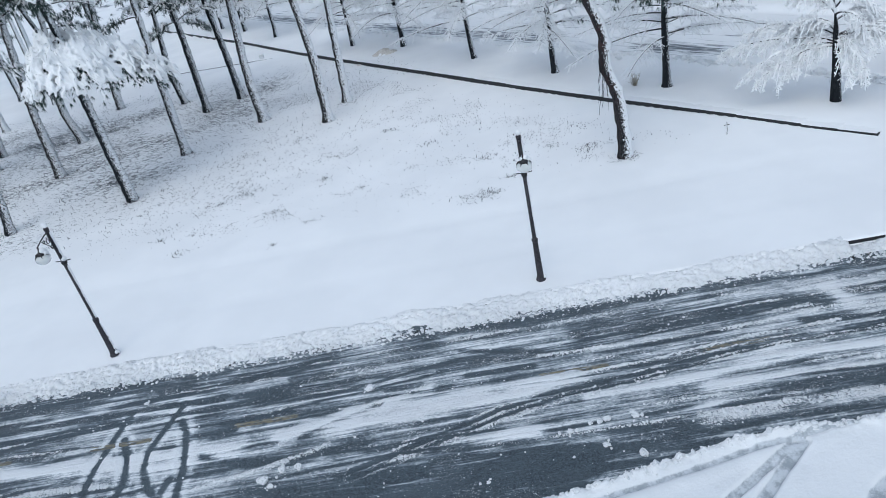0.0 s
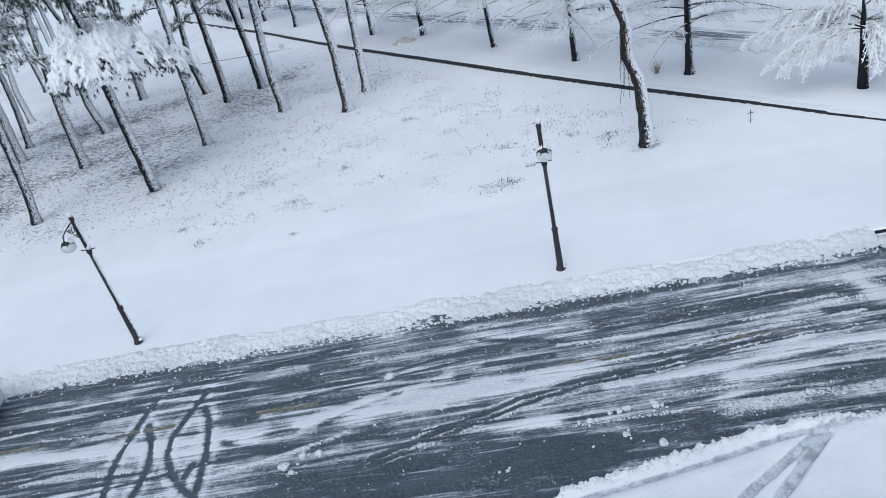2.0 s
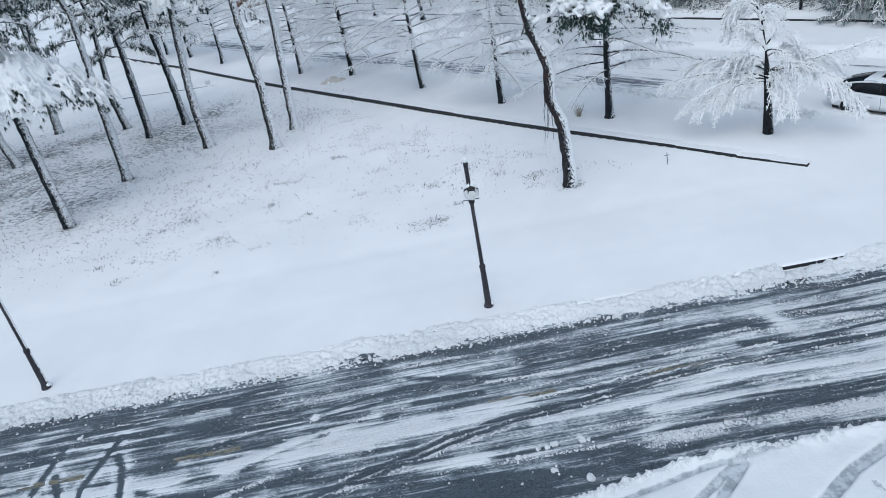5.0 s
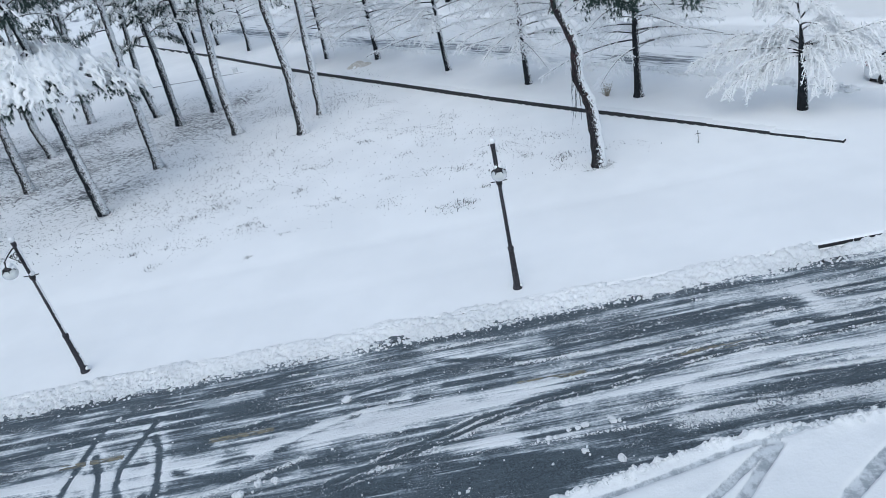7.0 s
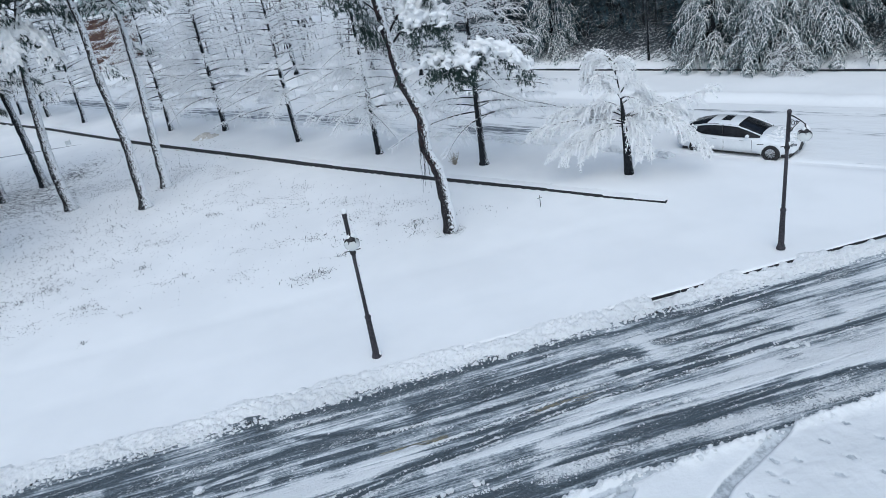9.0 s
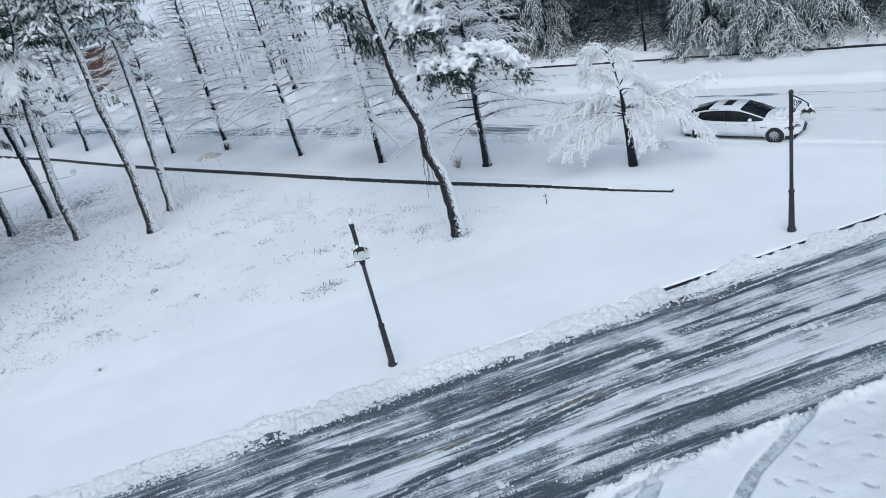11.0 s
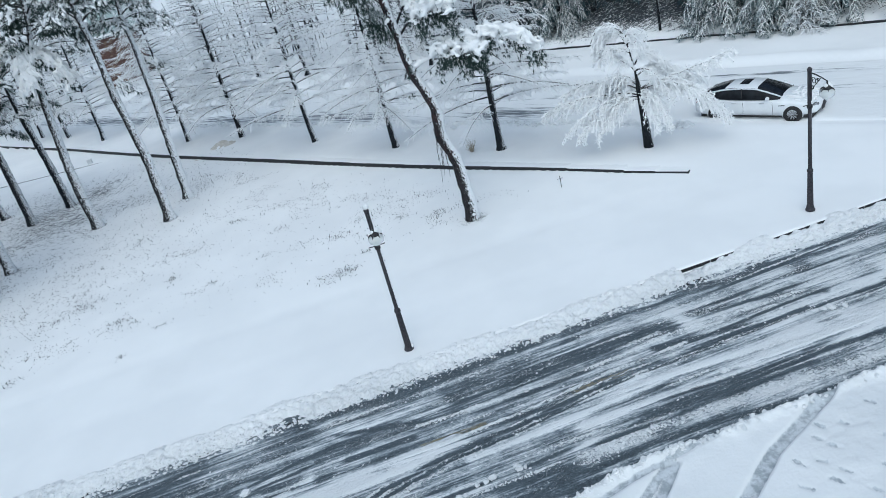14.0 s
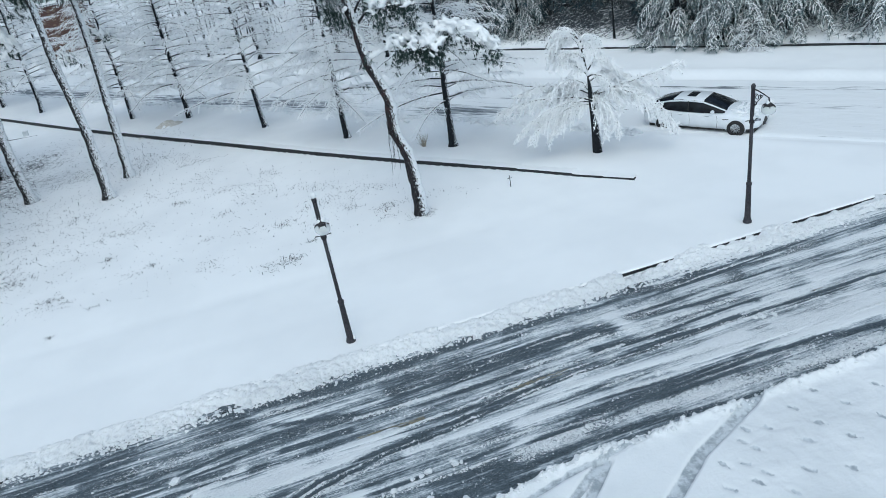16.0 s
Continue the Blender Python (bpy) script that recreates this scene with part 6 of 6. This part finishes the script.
def sedan(x, y, z, turn, label, name="car"):
    car = thing(name, x, y, z, label, "car", "", turn)
    secs = []
    for bx, w, z0, zs, zt in BODY:
        half = [(0.0, z0), (0.80 * w, z0), (0.97 * w, z0 + 0.06), (w, 0.5 * (z0 + zs)), (0.995 * w, zs - 0.05), (0.95 * w, zs + 0.01), (0.80 * w, zs + 0.6 * (zt - zs)), (0.4 * w, zt), (0.0, zt + 0.01)]
        secs.append([(bx, -a, b) for a, b in half] + [(bx, a, b) for a, b in half[::-1][1:]])
    ends = [[(s[0][0], 0, 0.6)] * len(s) for s in (secs[0], secs[-1])]
    body = part("body", loft([ends[0]] + secs + [ends[1]]), CARWHITE, car, "snow-dusted white paint")
    cab = []
    for bx, w, zb, h in CABIN:
        half = [(w + 0.13, zb - 0.06), (w + 0.12, zb), (w - 0.10 * h / 0.47, zb + h * 0.78), (w - 0.26 * h / 0.47, zb + h * 0.96), (0.0, zb + h)]
        cab.append([(bx, -a, b) for a, b in half] + [(bx, a, b) for a, b in half[::-1][1:]])
    part("glazing", loft(cab), CARGLASS, car, "dark tinted glass")
    roof = []
    for bx, w, zb, h in CABIN[2:6]:
        half = [(w - 0.12 * h / 0.47, zb + h * 0.78), (w - 0.25 * h / 0.47, zb + h * 0.97 + 0.012), (0.0, zb + h + 0.016)]
        roof.append([(bx + (0.1 if bx < -0.6 else 0), -a, b) for a, b in half] + [(bx + (0.1 if bx < -0.6 else 0), a, b) for a, b in half[::-1][1:]])
    roof = part("roof", loft(roof), CARWHITE, car, "white roof under thin snow")
    part("sunroof", loft([[(bx, -0.34, 1.412), (bx, 0, 1.424), (bx, 0.34, 1.412)] for bx in (-0.72, -0.35)]), CARGLASS, roof, "dark sunroof")
    for sgn in (-1, 1):
        rail = [(bx, sgn * (w - 0.115 * h / 0.47 + 0.012), zb + h * 0.80) for bx, w, zb, h in CABIN]
        part("pillar", tube(rail, [0.035] * len(rail), 6), CARWHITE, roof)
        for px, dx in ((-0.45, -0.05),):
            part("door_pillar", tube([(px, sgn * 0.885, 0.99), (px + dx, sgn * 0.71, 1.33)], [0.028, 0.02], 6), BLACK, roof)
        part("sill", tube([(-1.05, sgn * 0.93, 0.27), (0, sgn * 0.945, 0.26), (1.05, sgn * 0.93, 0.27)], [0.03] * 3, 6), BLACK, car, "dark sill")
        mirror = part("mirror", blobs([(0.60, sgn * 1.02, 1.02)], [0.10], 0.05), CARWHITE, car, "white wing mirror")
        mirror.data.transform(Matrix.Translation((0.60, sgn * 1.02, 1.02)) @ Matrix.Diagonal((0.8, 1.1, 0.75, 1)) @ Matrix.Translation((-0.60, -sgn * 1.02, -1.02)))
        for hx in (-0.75, 0.35):
            part("door_handle", tube([(hx - 0.09, sgn * 0.948, 0.80), (hx, sgn * 0.962, 0.80), (hx + 0.09, sgn * 0.948, 0.80)], [0.012, 0.016, 0.012], 6), ALLOY, car)
        for gx0 in (-1.15, -0.40, 0.75):
            part("door_gap", tube([(gx0, sgn * 0.938, 0.34), (gx0 + 0.02, sgn * 0.944, 0.58), (gx0, sgn * 0.940, 0.84)], [0.006] * 3, 4), BLACK, car)
        part("headlight", tube([(2.04, sgn * 0.80, 0.71), (2.20, sgn * 0.68, 0.69), (2.31, sgn * 0.50, 0.65)], [0.045, 0.06, 0.05], 8), LENS, car)
        part("tail_light", tube([(-2.22, sgn * 0.885, 0.84), (-2.38, sgn * 0.80, 0.86), (-2.46, sgn * 0.62, 0.86)], [0.05, 0.065, 0.05], 8), TAIL, car, "red tail lamp")
        part("side_vent", tube([(0.98, sgn * 0.94, 0.70), (1.22, sgn * 0.938, 0.72)], [0.016, 0.012], 5), BLACK, car)
        for wx in (-1.50, 1.50):
            arch = [(wx + 0.385 * math.cos(a), sgn * 0.915, 0.34 + 0.385 * math.sin(a)) for a in np.linspace(-0.25, math.pi + 0.25, 15)]
            part("wheel_arch", tube(arch, [0.016] * 15, 6), CARWHITE, car)
            v, f = lathe([(0.20, -0.10), (0.30, -0.115), (0.345, -0.08), (0.35, 0.0), (0.345, 0.08), (0.30, 0.115), (0.20, 0.10)], 22)
            v = v @ np.array([[1, 0, 0], [0, 0, 1], [0, 1, 0]]).T + (wx, sgn * 0.85, 0.35)
            wheel = part("wheel", (v, f), RUBBER, car, "black tyre")
            spokes = []
            for q in range(10):
                a = 2 * math.pi * q / 10
                for da in (-0.10, 0.10):
                    spokes.append(tube([(wx + 0.05 * math.cos(a), sgn * 0.945, 0.35 + 0.05 * math.sin(a)), (wx + 0.235 * math.cos(a + da), sgn * 0.935, 0.35 + 0.235 * math.sin(a + da))], [0.014, 0.012], 4))
            hoop = [(wx + 0.25 * math.cos(a), sgn * 0.935, 0.35 + 0.25 * math.sin(a)) for a in np.linspace(0, 2 * math.pi, 25)]
            part("rim", join(spokes + [tube(hoop, [0.018] * 25, 5)]), ALLOY, wheel, "multi-spoke alloy rim")
            disc = [(0, 0.0), (0.25, 0.0), (0.25, 0.01), (0, 0.01)]
            v, f = lathe(disc, 20)
            part("hub", (v @ np.array([[1, 0, 0], [0, 0, 1], [0, 1, 0]]).T + (wx, sgn * 0.90, 0.35), f), BLACK, wheel)
    part("grille", loft([[(2.32, -0.34, 0.62), (2.37, 0, 0.64), (2.32, 0.34, 0.62)], [(2.36, -0.32, 0.44), (2.40, 0, 0.44), (2.36, 0.32, 0.44)], [(2.34, -0.2, 0.32), (2.38, 0, 0.31), (2.34, 0.2, 0.32)]]), BLACK, car, "dark grille")
    part("underside", box(-2.2, 2.2, -0.82, 0.82, 0.20, 0.34), BLACK, car)
    part("number_plate", box(-2.50, -2.485, -0.26, 0.26, 0.60, 0.71), FRAME, car)
    rr = np.random.default_rng(5)
    cs = np.stack([rr.uniform(1.3, 2.2, 60), rr.uniform(-0.75, 0.75, 60), np.zeros(60)], 1)
    cs[:, 2] = np.interp(cs[:, 0], [1.3, 1.8, 2.2], [1.0, 0.93, 0.84]) - 0.10 * (np.abs(cs[:, 1]) / 0.8) ** 3
    part("bonnet_snow", snow_fingers(rr, cs, rr.normal(0, 1, (60, 3)) * (1, 1, 0.05), 0.22, 0.05), SNOW_SOFT, car, "thin snow on the bonnet")
    return car


cx, cy = (16.78 + 18.45) / 2, (26.13 + 23.66) / 2
sedan(cx + 0.85 * 0.83, cy + 0.85 * 0.56, -0.22, math.degrees(math.atan2(-2.47, 1.67)), "white saloon car with dark windows parked in snow")
sedan(-14.45 - 2.48, 14.15, -0.15, 180.0, "white saloon car with red tail lamps standing on the road")

# ---- small things on the lawn ----
stake = thing("stake", 8.78, 24.05, 0.0, "small thin cross-shaped stake standing in the snow", "stake")
part("upright", tube([(0, 0, -0.05), (0.01, 0, 0.25), (0.0, 0, 0.52)], [0.014, 0.013, 0.011], 6), IRON, stake)
part("crosspiece", tube([(-0.10, 0, 0.40), (0, 0, 0.41), (0.10, 0, 0.40)], [0.010, 0.012, 0.010], 6), IRON, stake)

pile = tagged(new("sand_pile", grid_mesh("sand_pile", np.arange(-1.8, 1.81, 0.06), np.arange(-1.1, 1.11, 0.06), lambda x, y: 0.50 * np.exp(-((x / 0.85) ** 2 + (y / 0.65) ** 2)) - 0.03 + 0.05 * (fbm(x / 0.2, y / 0.2, 161, 3) - 0.5), SAND)), "heap of tan sand half under snow", "sand heap")
pile.location = (-5.1, 46.0, 0.10)
pile_snow = tagged(new("pile_snow", grid_mesh("pile_snow", np.arange(-1.7, 1.71, 0.06), np.arange(-1.0, 1.01, 0.06), lambda x, y: 0.50 * np.exp(-((x / 0.85) ** 2 + (y / 0.65) ** 2)) - 0.03 + 0.14 * (fbm(x / 0.35, y / 0.3, 163, 3) - 0.52) - 0.012, SNOW_SOFT)), "patchy snow over the sand heap", "snow")
pile_snow.location = (-5.1, 46.0, 0.10)

dry = thing("shrub", 7.15, 30.6, 0.10, "small dry tan shrub standing in snow", "shrub")
r = np.random.default_rng(170)
st = []
for k in range(70):
    a = r.uniform(0, 6.28)
    st.append(segments(arc((0, 0, 0), (0.5 * r.random() * math.cos(a), 0.5 * r.random() * math.sin(a), r.uniform(0.25, 0.75)), 0.08) + r.normal(0, 0.03, (7, 3)), 0.006, 0.003, 3))
part("stems", join(st), STRAW, dry, "", False)

post_box = thing("marker_box", -15.1, 53.4, 0.0, "small grey marker box in the snowy lawn", "marker")
part("box", box(-0.15, 0.15, -0.11, 0.11, 0.0, 0.34), FRAME, post_box, "", False)
part("lid", box(-0.18, 0.18, -0.13, 0.13, 0.34, 0.40), SNOW_SOFT, post_box, "snow on top", False)
trace = tagged(new("path_edging", mesh_np("path_edging", *tube([(-22, 54.2, 0.05), (-19, 53.6, 0.035), (-16.6, 53.1, 0.05), (-14.0, 52.7, 0.02)], [0.02] * 4, 6), GRANITE)), "thin dark path edging showing through snow", "path edge", "", "structure")

# ---- brick building beyond the pines ----
hall = thing("brick_building", -17.5, 93.2, 0.0, "red brick building with pale green panels above", "building", "", 13.0)
wall = part("wall", box(-3.2, 2.4, 0.0, 6.0, -0.3, 5.62), MORTAR, hall, "brick wall", False)
brick_v, brick_f = [], None
rows = []
rb = np.random.default_rng(180)
for j in range(34):
    for i in range(21):
        x0 = -3.2 + 0.30 * i + (0.15 if j % 2 else 0)
        if x0 + 0.28 > 2.4:
            continue
        rows.append(box(x0, x0 + 0.28, -0.02 - 0.015 * rb.random(), 0.04, 0.165 * j, 0.165 * j + 0.145))
bricks = join(rows)
part("brickwork", bricks, [BRICK, BRICK_B], hall, "courses of red and tan brick", False, np.repeat(rb.random(len(rows)) < 0.22, 6).astype(int))["kind"] = "stuff"
part("coping", box(-3.5, 3.2, -0.35, 6.0, 5.62, 5.78), ROOFTILE, hall, "dark coping", False)
part("coping_snow", box(-3.6, 3.3, -0.45, 5.9, 5.78, 6.0), SNOW_SOFT, hall, "snow on the ledge", False)
for i in range(22):
    part("eave_tile", lathe([(0, 0), (0.10, 0), (0.10, 0.12), (0, 0.12)], 8, (-3.4 + 0.3 * i, -0.40, 5.60)), FRAME, hall)
for i in range(5):
    pane = part("panel", box(-2.6 + 1.0 * i, -1.66 + 1.0 * i, 0.9, 1.0, 6.0, 9.2), PANEL, hall, "pale green glass panel", False)
    part("panel_frame", box(-1.68 + 1.0 * i, -1.58 + 1.0 * i, 0.84, 1.02, 6.0, 9.3), FRAME, pane, "", False)
part("roof", box(-3.6, 3.4, 0.5, 6.2, 9.2, 9.6), SNOW_SOFT, hall, "snow-covered roof", False)

# a van standing far off beyond the trees
van = thing("van", 6.3, 97.0, 0.0, "grey van under snow far beyond the trees", "van", "", 8.0)
part("body", loft([[(x, -0.95, 0.4), (x, -0.98, 1.0 * h), (x, -0.85, 1.75 * h), (x, -0.5, 2.0 * h), (x, 0.5, 2.0 * h), (x, 0.85, 1.75 * h), (x, 0.98, 1.0 * h), (x, 0.95, 0.4)] for x, h in ((-2.4, 0.7), (-2.3, 1.0), (0, 1.03), (1.5, 1.0), (2.3, 0.72), (2.5, 0.45))]), plain("grey_van_paint", (0.42, 0.44, 0.46), (0.55, 0.57, 0.59), 4.0, 0.35), van)
part("glazing", box(-2.0, 1.4, -1.0, 1.0, 1.15, 1.6), CARGLASS, van, "dark windows", False)
for wx in (-1.5, 1.5):
    v, f = lathe([(0, -0.1), (0.33, -0.1), (0.35, 0), (0.33, 0.1), (0, 0.1)], 16)
    for sy in (-0.85, 0.85):
        part("wheel", (v @ np.array([[1, 0, 0], [0, 0, 1], [0, 1, 0]]).T + (wx, sy, 0.35), f), RUBBER, van)
